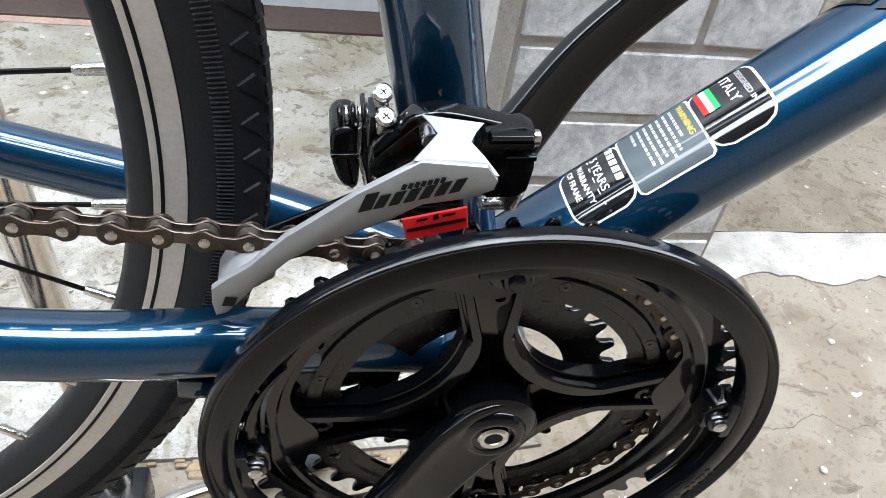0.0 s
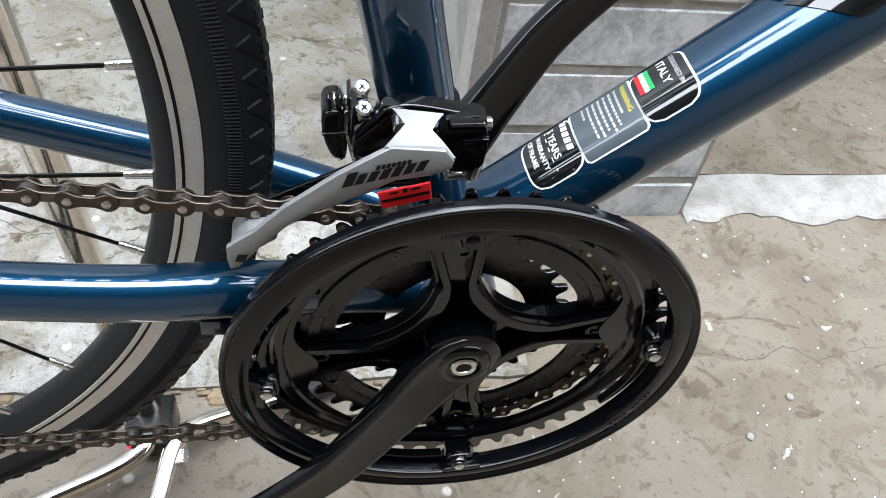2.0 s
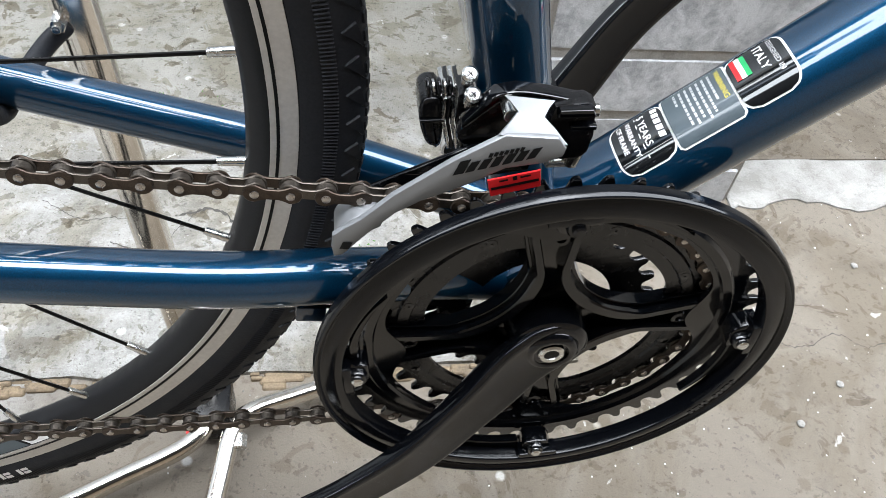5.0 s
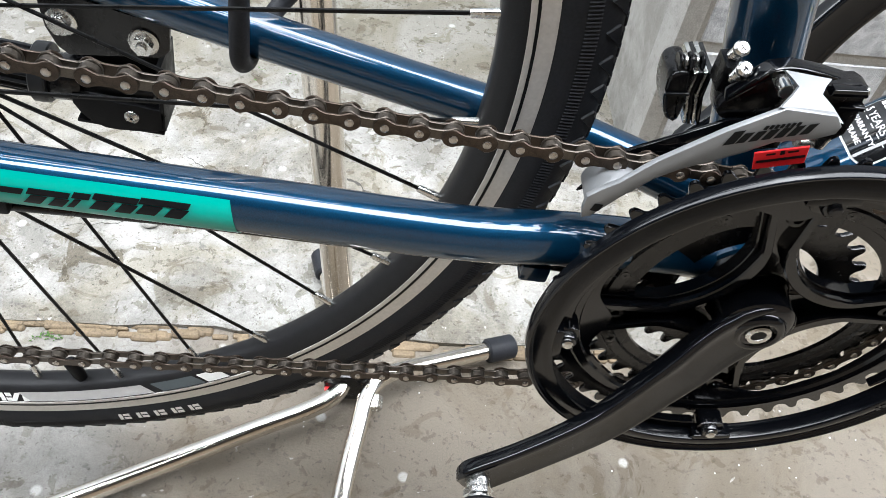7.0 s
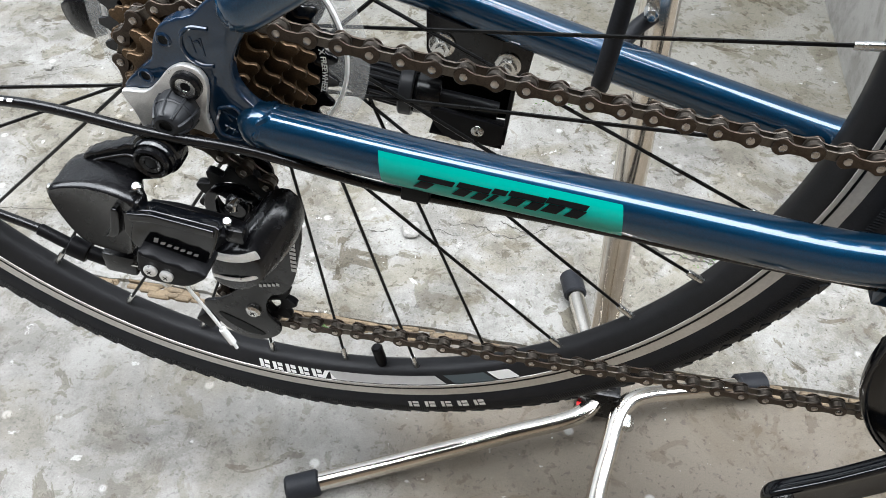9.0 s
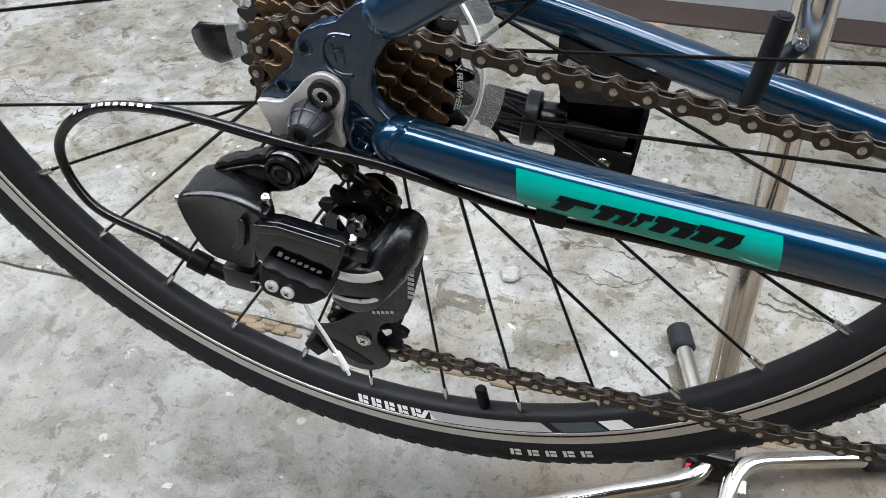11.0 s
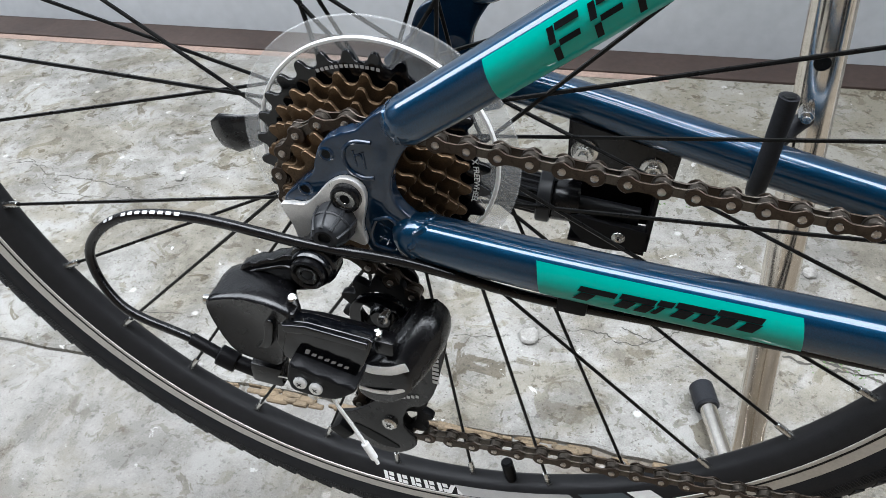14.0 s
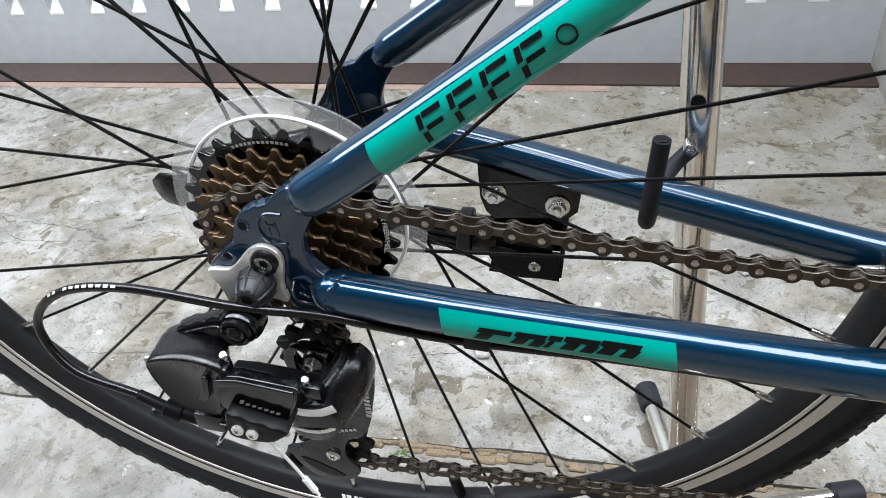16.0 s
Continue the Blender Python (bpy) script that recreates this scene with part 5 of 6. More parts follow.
for i in range(n_links):
    a, b = pin_at[i], pin_at[(i + 1) % n_links]
    d = (b - a).normalized()
    side = Vector((0, 1, 0))
    up = d.cross(side).normalized()
    side = up.cross(d).normalized()
    m = Matrix((d, side, up)).transposed().to_4x4()
    m.translation = (a + b) / 2
    m = m @ Matrix.Diagonal(((b - a).length / 0.0127, 1, 1, 1))
    again("outer_link" if i % 2 else "inner_link", outer_me if i % 2 else inner_me, chain, m)

# ---- rear derailleur ----
def tapered(poly, y0, y1, bevel, segs=3, per=3):
    return prism(smooth_poly(poly, per), y0, y1, bevel, segs)


HOOD = [(-0.4748, 0.0205), (-0.4680, 0.0262), (-0.4545, 0.0295), (-0.4420, 0.0280), (-0.4360, 0.0230), (-0.4400, 0.0060), (-0.4440, -0.0085), (-0.4540, -0.0092), (-0.4650, -0.0065), (-0.4715, 0.0050)]
rd = put("rear_derailleur", loft([(-0.0760, shrunk(HOOD, 0.58, 0.52, -0.0065)), (-0.0775, shrunk(HOOD, 0.70, 0.68, -0.0060)), (-0.0815, shrunk(HOOD, 0.82, 0.84, -0.0048)), (-0.0880, shrunk(HOOD, 0.93, 0.97, -0.0026)), (-0.0950, shrunk(HOOD, 1.00, 1.02, -0.0006)),
                                  (-0.1015, shrunk(HOOD, 1.025, 1.03)), (-0.1045, shrunk(HOOD, 1.015, 1.01)), (-0.1053, shrunk(HOOD, 0.97, 0.96)), (-0.1046, shrunk(HOOD, 0.90, 0.88))], 5), SATIN, bike, "black plastic and steel rear derailleur", sharp=50)
put("bracket", tapered([(-0.4660, 0.0290), (-0.4533, 0.0357), (-0.4410, 0.0418), (-0.4320, 0.0445), (-0.4250, 0.0400), (-0.4270, 0.0290), (-0.4335, 0.0235), (-0.4420, 0.0205), (-0.4479, 0.0160), (-0.4564, 0.0140), (-0.4665, 0.0200)], -0.0875, -0.0800, 0.0022), SATIN, rd)
put("bracket_edge", Tube(catmull([(-0.4640, -0.0876, 0.0262), (-0.4540, -0.0876, 0.0312), (-0.4430, -0.0876, 0.0352), (-0.4370, -0.0876, 0.0300)], 6), 0.0008, (0, -1, 0)).geo(8), SATIN, rd)
PIVOT = (-0.4318, 0.0376)
put("pivot_bolt", lathe([(0.0026, -0.0905), (0.0030, -0.0922), (0.0046, -0.0926), (0.0052, -0.0918), (0.0058, -0.0928), (0.0068, -0.0932), (0.0076, -0.0924), (0.0078, -0.0860), (0.0026, -0.0850)], *PIVOT, 36), SATIN, rd)
put("pivot_collar", lathe([(0.0070, -0.0898), (0.0086, -0.0900), (0.0092, -0.0890), (0.0094, -0.0868), (0.0104, -0.0864), (0.0107, -0.0850), (0.0107, -0.0790), (0.0070, -0.0790)], *PIVOT, 36), BLACK, rd)
# black plug for the shade in the pivot's socket
put("pivot_socket", Tube([(PIVOT[0], -0.0921, PIVOT[1]), (PIVOT[0], -0.0905, PIVOT[1])], 0.0028, (0.2, 0, 1)).geo(6), INK, rd)
put("hanger_neck", cyl((PIVOT[0], -0.0800, PIVOT[1]), (PIVOT[0], -0.0700, PIVOT[1]), 0.0085, 24), SATIN, rd)
put("slot_rib", tapered([(-0.4470, 0.0190), (-0.4435, 0.0185), (-0.4465, 0.0040), (-0.4530, 0.0010), (-0.4500, 0.0060)], -0.1062, -0.1030, 0.0008), BLACK, rd)
put("outer_link_arm", prism([(-0.4420, 0.0185), (-0.4350, 0.0218), (-0.4280, 0.0230), (-0.4010, 0.0212), (-0.3996, 0.0200), (-0.4015, 0.0120), (-0.4050, 0.0020), (-0.4096, -0.0085), (-0.4120, -0.0090), (-0.4369, -0.0048), (-0.4413, -0.0017), (-0.4440, 0.0065)], -0.1052, -0.0985, 0.0012, 3), BLACK, rd)
put("arm_ledge", prism([(-0.4390, 0.0205), (-0.4280, 0.0226), (-0.4012, 0.0206), (-0.4018, 0.0165), (-0.4290, 0.0178), (-0.4385, 0.0160)], -0.1072, -0.1040, 0.0009, 3), BLACK, rd)
put("inner_link_arm", tapered([(-0.4480, -0.0060), (-0.4050, -0.0080), (-0.4000, -0.0240), (-0.4450, -0.0220)], -0.0860, -0.0720, 0.002), MATTE, rd)
put("cable_clamp", tapered([(-0.4362, 0.0015), (-0.4326, 0.0022), (-0.4180, -0.0015), (-0.4062, -0.0048), (-0.4105, -0.0110), (-0.4180, -0.0158), (-0.4350, -0.0156), (-0.4375, -0.0085)], -0.1120, -0.0960, 0.0018), MATTE, rd)
KNUCKLE = [(-0.4080, -0.0180), (-0.4010, -0.0080), (-0.3940, 0.0030), (-0.3860, 0.0075), (-0.3790, 0.0020), (-0.3780, -0.0120), (-0.3843, -0.0280), (-0.3925, -0.0380), (-0.4030, -0.0400), (-0.4110, -0.0320)]
FRONT = [(-0.4130, -0.0160), (-0.4080, -0.0100), (-0.4000, -0.0060), (-0.3925, -0.0060), (-0.3870, -0.0105), (-0.3865, -0.0190), (-0.3900, -0.0270), (-0.3965, -0.0330), (-0.4050, -0.0350), (-0.4130, -0.0300)]


def between(a, b, u, k=1.0):
    return shrunk([(p[0] + (q[0] - p[0]) * u, p[1] + (q[1] - p[1]) * u) for p, q in zip(a, b)], k)


put("knuckle", loft([(-0.0615, KNUCKLE), (-0.0700, shrunk(KNUCKLE, 1.02)), (-0.0770, between(KNUCKLE, FRONT, 0.25, 1.02)), (-0.0830, between(KNUCKLE, FRONT, 0.55, 1.03)), (-0.0885, between(KNUCKLE, FRONT, 0.85, 1.02)),
                     (-0.0920, shrunk(FRONT, 0.99)), (-0.0938, shrunk(FRONT, 0.93)), (-0.0944, shrunk(FRONT, 0.82))], 4), SATIN, rd, sharp=60)
for z0, wide in ((0.0010, 0.0026), (-0.0140, 0.0013)):
    put("band", Tube(catmull([(-0.4118, -0.0942, -0.0118 + z0), (-0.4040, -0.0950, -0.0112 + z0), (-0.3960, -0.0950, -0.0092 + z0), (-0.3890, -0.0938, -0.0058 + z0)], 6), wide, (0, -1, 0), 0.35).geo(12), NICKEL, rd, "bright steel band")
CAGE = [(-0.3825, 0.0020), (-0.3800, -0.0216), (-0.3830, -0.0450), (-0.3867, -0.0650), (-0.3925, -0.0760), (-0.3995, -0.0800), (-0.4030, -0.0880), (-0.4030, -0.0990), (-0.3965, -0.1078), (-0.3973, -0.1157), (-0.4056, -0.1238), (-0.4173, -0.1265),
        (-0.4300, -0.1202), (-0.4386, -0.1061), (-0.4410, -0.0990), (-0.4300, -0.0930), (-0.4170, -0.0790), (-0.4040, -0.0600), (-0.3960, -0.0350), (-0.3920, 0.0000)]
put("cage_plate", tapered(CAGE, -0.0605, -0.0580, 0.0009, 2), SATIN, rd, "black steel cage plate")
# thin black plate on the cage for the shade in its slot
put("cage_slot", tapered([(-0.4330, -0.1060), (-0.4250, -0.1075), (-0.4100, -0.1150), (-0.4060, -0.1190), (-0.4160, -0.1200), (-0.4270, -0.1145)], -0.0609, -0.0604, 0.0002, 1), INK, rd)
put("cage_plate", tapered([(-0.4160, 0.0030), (-0.4020, 0.0020), (-0.3990, -0.0200), (-0.4020, -0.0900), (-0.4020, -0.1060), (-0.4150, -0.1120), (-0.4270, -0.1050), (-0.4240, -0.0900), (-0.4150, -0.0300), (-0.4230, -0.0120)], -0.0420, -0.0400, 0.0008, 2), SATIN, rd)
for px, pz, _ in (GUIDE, JOCKEY):
    pulley = put("pulley", polar_ring(lambda w: 0.0205 + (0.0026 * math.cos(11 * w) if math.cos(11 * w) > 0 else 0.0030 * math.cos(11 * w)), lambda w: 0.0138, -0.0520, -0.0475, px, pz, 154), MATTE, rd, "black plastic pulley wheel")
    for k in range(5):
        w = 2 * math.pi * k / 5 + 0.3
        arm = [(px + r * math.cos(w), -0.0498, pz + r * math.sin(w)) for r in (0.004, 0.0095, 0.0145)]
        put("pulley_arm", Tube(arm, [0.0042, 0.0030, 0.0034], (0, 1, 0), 0.7).geo(10), MATTE, pulley)
    put("pulley_hub", lathe([(0.001, -0.0575), (0.0050, -0.0575), (0.0062, -0.0560), (0.0070, -0.0525), (0.0070, -0.0430), (0.001, -0.0430)], px, pz, 24), SATIN, pulley)
put("pulley_cover", polar_ring(lambda w: 0.0168, lambda w: 0.0118 + 0.0012 * math.cos(3 * w), -0.0590, -0.0562, GUIDE[0] + 0.001, GUIDE[1] + 0.001, 72), BLACK, rd, "black round cover of the upper pulley")
screw("pulley_bolt", (JOCKEY[0] + 0.001, -0.0608, JOCKEY[1]), (0, -1, 0), 0.0044, 0.004, rd)
screw("clamp_bolt", (-0.4311, -0.1122, -0.0076), (0, -1, 0.1), 0.0031, 0.004, rd, NICKEL)
screw("clamp_bolt", (-0.4240, -0.1122, -0.0092), (0, -1, 0.1), 0.0031, 0.004, rd, NICKEL)
put("clamp_nut", cyl((-0.4280, -0.1060, -0.0170), (-0.4280, -0.1060, -0.0225), 0.0038, 6), STEEL, rd)
screw("limit_screw", (-0.4030, -0.0900, 0.0090), (0.1, -0.3, 0.95), 0.0021, 0.010, rd, STEEL)
screw("limit_screw", (-0.4010, -0.0880, 0.0165), (0.0, -1, 0.2), 0.0024, 0.006, rd, STEEL)
screw("limit_screw", (-0.4365, -0.0985, 0.0290), (-0.1, -0.3, 0.95), 0.0021, 0.006, rd, STEEL)
put("screw_seat", box(-0.4040, -0.3950, -0.0930, -0.0850, -0.0020, 0.0070, 0.002), SATIN, rd)
put("screw_seat", box(-0.4430, -0.4340, -0.1040, -0.0960, 0.0180, 0.0250, 0.002), SATIN, rd)
screw("limit_screw", (-0.4840, -0.0920, 0.0085), (-1, -0.2, 0), 0.0024, 0.008, rd, STEEL)
put("barrel_adjuster", join(cyl((-0.4820, -0.0960, -0.0240), (-0.4730, -0.0960, -0.0275), 0.0052, 10), cyl((-0.4730, -0.0960, -0.0270), (-0.4560, -0.0960, -0.0310), 0.0036, 16), cyl((-0.4960, -0.0950, -0.0185), (-0.4820, -0.0960, -0.0240), 0.0030, 16)), MATTE, rd, "black ribbed cable adjuster")
put("adjuster_seat", box(-0.4640, -0.4480, -0.1000, -0.0900, -0.0330, -0.0200, 0.002), SATIN, rd)
put("lower_stop", moved(box(-0.0055, 0.0055, -0.0060, 0.0060, -0.0050, 0.0050, 0.001), pose(-0.4415, -0.0540, -0.1190, 0, 40, 0)), MATTE, rd)
for i in range(7):
    put("link_mark", bars([(0.0, 0.0020, 0.0, 0.0019 if i else 0.0030, 0.0010)], lambda u, v, q=i: (-0.4308 + 0.0029 * q + u, -0.1056, 0.0040 + v - 0.0029 * q * 0.23)), SILVERP, rd, "silver block mark")
for i in range(7):
    put("cage_mark", bars([(0.0, 0.0024, 0.0, 0.0034, 0.0)], lambda u, v, q=i: (-0.3868 + v - 0.10 * (u + 0.0033 * q) * 0.2, -0.0609, -0.0540 + 0.0033 * q + u)), SILVERP, rd, "grey block mark")
for i in range(5):
    put("cage_mark", bars([(0.0, 0.0018, 0.0, 0.0024, 0.0)], lambda u, v, q=i: (-0.4060 + 0.0025 * q + u, -0.0609, -0.0735 + 0.0010 * q + v)), SILVERP, rd)

# cables
cable = catmull([(-0.015, -0.012, -0.024), (-0.06, -0.038, -0.006), (-0.10, -0.049, 0.0105), (-0.18, -0.053, 0.0140), (-0.26, -0.057, 0.0185), (-0.337, -0.064, 0.0235), (-0.393, -0.0775, 0.0420), (-0.431, -0.0850, 0.0480), (-0.486, -0.0860, 0.0510),
                 (-0.524, -0.0860, 0.0410), (-0.5455, -0.0870, 0.0160), (-0.5330, -0.0920, -0.0100), (-0.4960, -0.0950, -0.0185)], 10)
housing = put("cable_housing", Tube(cable, 0.0023, (0, -1, 0.2)).geo(14), SATIN, bike, "black gear cable housing")
hs = Tube(cable, 0.0023, (0, -1, 0.2))
for i in range(11):
    if i != 8:
        put("cable_print", bars([(0.0, 0.0026, 0.0, 1.0, 0.0)], lambda u, v, q=i: hs.at(0.497 + 0.0040 * q + u, radians(28 + 34 * v), 0.0002)), SILVERP, housing, "pale block print")
put("bare_cable", Tube(catmull([(-0.4560, -0.0960, -0.0310), (-0.4450, -0.1020, -0.0210), (-0.4350, -0.1080, -0.0140)], 6), 0.0007, (0, -1, 0.2)).geo(8), STEEL, bike, "bare steel inner cable")
tail = put("cable_end", Tube(catmull([(-0.4230, -0.1040, -0.0150), (-0.4203, -0.1040, -0.0273), (-0.4126, -0.1040, -0.0432), (-0.4034, -0.1040, -0.0641), (-0.4015, -0.1040, -0.0690)], 6), 0.0009, (0, -1, 0.2)).geo(8), WHITE, bike, "cut cable end with a white crimp")
put("crimp", cyl((-0.4075, -0.1040, -0.0545), (-0.4030, -0.1040, -0.0650), 0.0019, 10), WHITE, tail)
for x, y, z in ((-0.3245, -0.0620, 0.0255), (-0.1080, -0.0500, 0.0090)):
    put("cable_guide", box(x - 0.0065, x + 0.0065, y - 0.005, y + 0.006, z - 0.0045, z + 0.005, 0.0015), MATTE if x < -0.2 else NAVY, bike)

# ---- front derailleur ----
fd = put("front_derailleur", lathe([(0.0160, -0.008), (0.0176, -0.0075), (0.0178, 0.0075), (0.0160, 0.008)], 0, 0, 40), SATIN, bike, "front derailleur with a silver cage and black clamp",
         m=Matrix.Translation((-0.0287, 0, 0.087)) @ Matrix.Rotation(math.pi / 2 - ST, 4, "Y").inverted() @ Matrix.Rotation(math.pi / 2, 4, "X"))
to_fd = fd.matrix_basis.inverted()


def fd_part(name, geo, material, label="", **kw):
    return put(name, moved(geo, to_fd), material, fd, label, **kw)


plate_outline = [(-0.1037, 0.0590), (-0.1024, 0.0540), (-0.0990, 0.0555), (-0.0912, 0.0676), (-0.0824, 0.0793), (-0.0745, 0.0860), (-0.0660, 0.0912), (-0.0555, 0.0985), (-0.0474, 0.1045), (-0.0348, 0.1082), (-0.0284, 0.1120),
                 (-0.0282, 0.1155), (-0.0322, 0.1197), (-0.0511, 0.1192), (-0.0668, 0.1060), (-0.0847, 0.0880), (-0.0943, 0.0752), (-0.1000, 0.0700), (-0.1040, 0.0655)]
fd_part("cage_plate", prism(plate_outline, -0.0600, -0.0572, 0.0009, 2), ALLOY, "silver painted outer cage plate")
rows_l = [(-0.0530, -0.0592, 0.1190), (-0.0488, -0.0550, 0.1221), (-0.0462, -0.0515, 0.1232), (-0.0482, -0.0480, 0.1240), (-0.0504, -0.0450, 0.1246)]
rows_r = [(-0.0280, -0.0592, 0.1166), (-0.0328, -0.0550, 0.1200), (-0.0364, -0.0515, 0.1217), (-0.0345, -0.0480, 0.1230), (-0.0320, -0.0450, 0.1242)]
V, F = [], []
for a, c in zip(rows_l, rows_r):
    for drop in (0.0, 0.0012):
        V += [Vector(a).lerp(Vector(c), u) + Vector((0, drop, -drop * 0.7)) for u in (0, 0.5, 1)]
for k in range(4):
    q = 6 * k
    F += [(q, q + 1, q + 7, q + 6), (q + 1, q + 2, q + 8, q + 7), (q + 3, q + 4, q + 10, q + 9), (q + 4, q + 5, q + 11, q + 10), (q, q + 3, q + 9, q + 6), (q + 2, q + 5, q + 11, q + 8)]
F += [(24, 25, 28, 27), (25, 26, 29, 28), (0, 1, 4, 3), (1, 2, 5, 4)]
fd_part("cage_flange", (V, F), ALLOY, sharp=30)
fd_part("inner_plate", prism([(-0.1000, 0.0480), (-0.0850, 0.0600), (-0.0550, 0.0790), (-0.0300, 0.0860), (-0.0300, 0.1000), (-0.0550, 0.0960), (-0.0900, 0.0720)], -0.0395, -0.0375, 0.0008), BLACK)
fd_part("cage_bridge", prism(smooth_poly([(-0.1026, 0.0600), (-0.1000, 0.0680), (-0.0965, 0.0722), (-0.0910, 0.0742), (-0.0868, 0.0735), (-0.0858, 0.0690), (-0.0890, 0.0660), (-0.0945, 0.0620)], 3), -0.0568, -0.0420, 0.0012), ALLOY, "silver cage tail bridge")
fd_part("bridge_pin", lathe([(0.0004, -0.0584), (0.0016, -0.0582), (0.0021, -0.0574), (0.0022, -0.0560), (0.0004, -0.0560)], -0.0902, 0.0712, 16), STEEL)
sticker = fd_part("sticker", prism([(-0.0530, 0.0995), (-0.0352, 0.1062), (-0.0330, 0.0984), (-0.0500, 0.0918)], -0.0612, -0.0604, 0.0002, 1), RED, "red film sticker below the cage")
put("sticker_mark", moved(bars([(0.001, 0.017, 0.0022, 0.0034, 0), (0.004, 0.007, 0.0052, 0.0060, 0), (0.0085, 0.0100, 0.0048, 0.0066, 0), (0.011, 0.0145, 0.0052, 0.0060, 0)], lambda u, v: (-0.0507 + u - v * 0.35, -0.0614, 0.0925 + u * 0.385 + v)), to_fd), INK, sticker)
for i in range(7):
    fd_part("cage_mark", bars([(0.0, 0.0030 if i else 0.0036, 0.0, 0.0046 if i else 0.0062, 0.0014)], lambda u, v, q=i: (-0.0655 + 0.0040 * q + u, -0.0603, 0.1000 + (0.0040 * q + u) * 0.40 + v)), INK, "black block mark")
for i in range(7):
    fd_part("maker_mark", bars([(0.0, 0.0013, 0.0, 0.0020, 0.0004)], lambda u, v, q=i: (-0.0550 + 0.0017 * q + u, -0.0603, 0.1095 + 0.0017 * q * 0.36 + v)), INK)
fd_part("tail_mark", bars([(0, 0.0036, 0, 0.0040, 0.001)], lambda u, v: (-0.1008 + u, -0.0603, 0.0590 + v)), INK)
CLAMP_AT = Matrix.Translation((0.0055, 0.0215, -0.0166))
KNOB_AT = Matrix.Translation((0.0100, 0.0215, -0.0166))
upper = [(-0.0543, 0.1160), (-0.0513, 0.1203), (-0.0440, 0.1229), (-0.0324, 0.1225), (-0.0181, 0.1207)]
lower = [(-0.0245, 0.1180), (-0.0310, 0.1196), (-0.0393, 0.1198), (-0.0485, 0.1170), (-0.0536, 0.1105), (-0.0601, 0.1030), (-0.0605, 0.1060)]
fd_part("link_arm", prism(upper + lower, -0.0390, -0.0330, 0.0008, 2), BLACK)
fd_part("arm_ridge", Tube(catmull([(x + 0.0004, -0.0392, z - 0.0009) for x, z in upper], 6), 0.0006, (0, -1, 0)).geo(8), BLACK)
fd_part("link_web", prism(smooth_poly([(-0.0590, 0.1030), (-0.0520, 0.1115), (-0.0440, 0.1150), (-0.0380, 0.1080), (-0.0420, 0.0960), (-0.0540, 0.0930), (-0.0600, 0.0960)], 3), -0.0360, -0.0300, 0.0015), SATIN)
fd_part("body", prism([(-0.0300, 0.1200), (-0.0188, 0.1229), (-0.0150, 0.1215), (-0.0114, 0.1087), (-0.0112, 0.1000), (-0.0140, 0.0965), (-0.0236, 0.0955), (-0.0310, 0.1020)], -0.0430, -0.0345, 0.0014, 2), SATIN)
fd_part("body_step", prism([(-0.0290, 0.1208), (-0.0170, 0.1224), (-0.0150, 0.1195), (-0.0290, 0.1176)], -0.0462, -0.0420, 0.0007), BLACK)
fd_part("body_step", prism([(-0.0225, 0.1140), (-0.0133, 0.1152), (-0.0128, 0.1132), (-0.0225, 0.1120)], -0.0458, -0.0420, 0.0005), BLACK)
fd_part("body_pin", cyl((-0.0150, -0.0390, 0.1170), (-0.0118, -0.0390, 0.1174), 0.0026, 14), STEEL)
fd_part("pivot", cyl((-0.0462, -0.0470, 0.1170), (-0.0462, -0.0340, 0.1170), 0.0028, 16), STEEL)
fd_part("clamp_knob", moved(prism(smooth_poly([(-0.0802, 0.1035), (-0.0795, 0.1080), (-0.0762, 0.1100), (-0.0722, 0.1085), (-0.0690, 0.0960), (-0.0682, 0.0865), (-0.0700, 0.0850), (-0.0740, 0.0862), (-0.0780, 0.0940)], 3), -0.0310, -0.0120, 0.0022, 3), KNOB_AT), SATIN)
fd_part("knob_lip", moved(prism([(-0.0796, 0.0995), (-0.0700, 0.1010), (-0.0696, 0.0996), (-0.0792, 0.0980)], -0.0322, -0.0290, 0.0004), KNOB_AT), BLACK)
for dx, dy, tone in ((-0.0034, 0.0020, STEEL), (-0.0016, 0.0026, SATIN), (0.0004, 0.0030, STEEL), (0.0026, 0.0032, BLACK)):
    fd_part("clamp_plate", moved(prism([(-0.0640 + dx, 0.1085 + dy), (-0.0626 + dx, 0.1093 + dy), (-0.0612 + dx, 0.1000), (-0.0562 + dx, 0.0856), (-0.0576 + dx, 0.0850), (-0.0626 + dx, 0.0995)], -0.0315, -0.0100, 0.0004), CLAMP_AT), tone)
for k in range(5):
    fd_part("stacked_nut", moved(cyl((-0.0740 + 0.0022 * k, -0.0260, 0.1110 + 0.0004 * k), (-0.0724 + 0.0022 * k, -0.0260, 0.1113 + 0.0004 * k), 0.0045 - 0.0007 * (k % 2), 14), CLAMP_AT), STEEL if k in (1, 3) else SATIN)
fd_part("lower_bolt", join(cyl((-0.0120, -0.0340, 0.0950), (-0.0130, -0.0340, 0.0870), 0.0040, 16), cyl((-0.0230, -0.0370, 0.0890), (-0.0110, -0.0340, 0.0880), 0.0024, 12)), STEEL, "zinc clamp bolt")
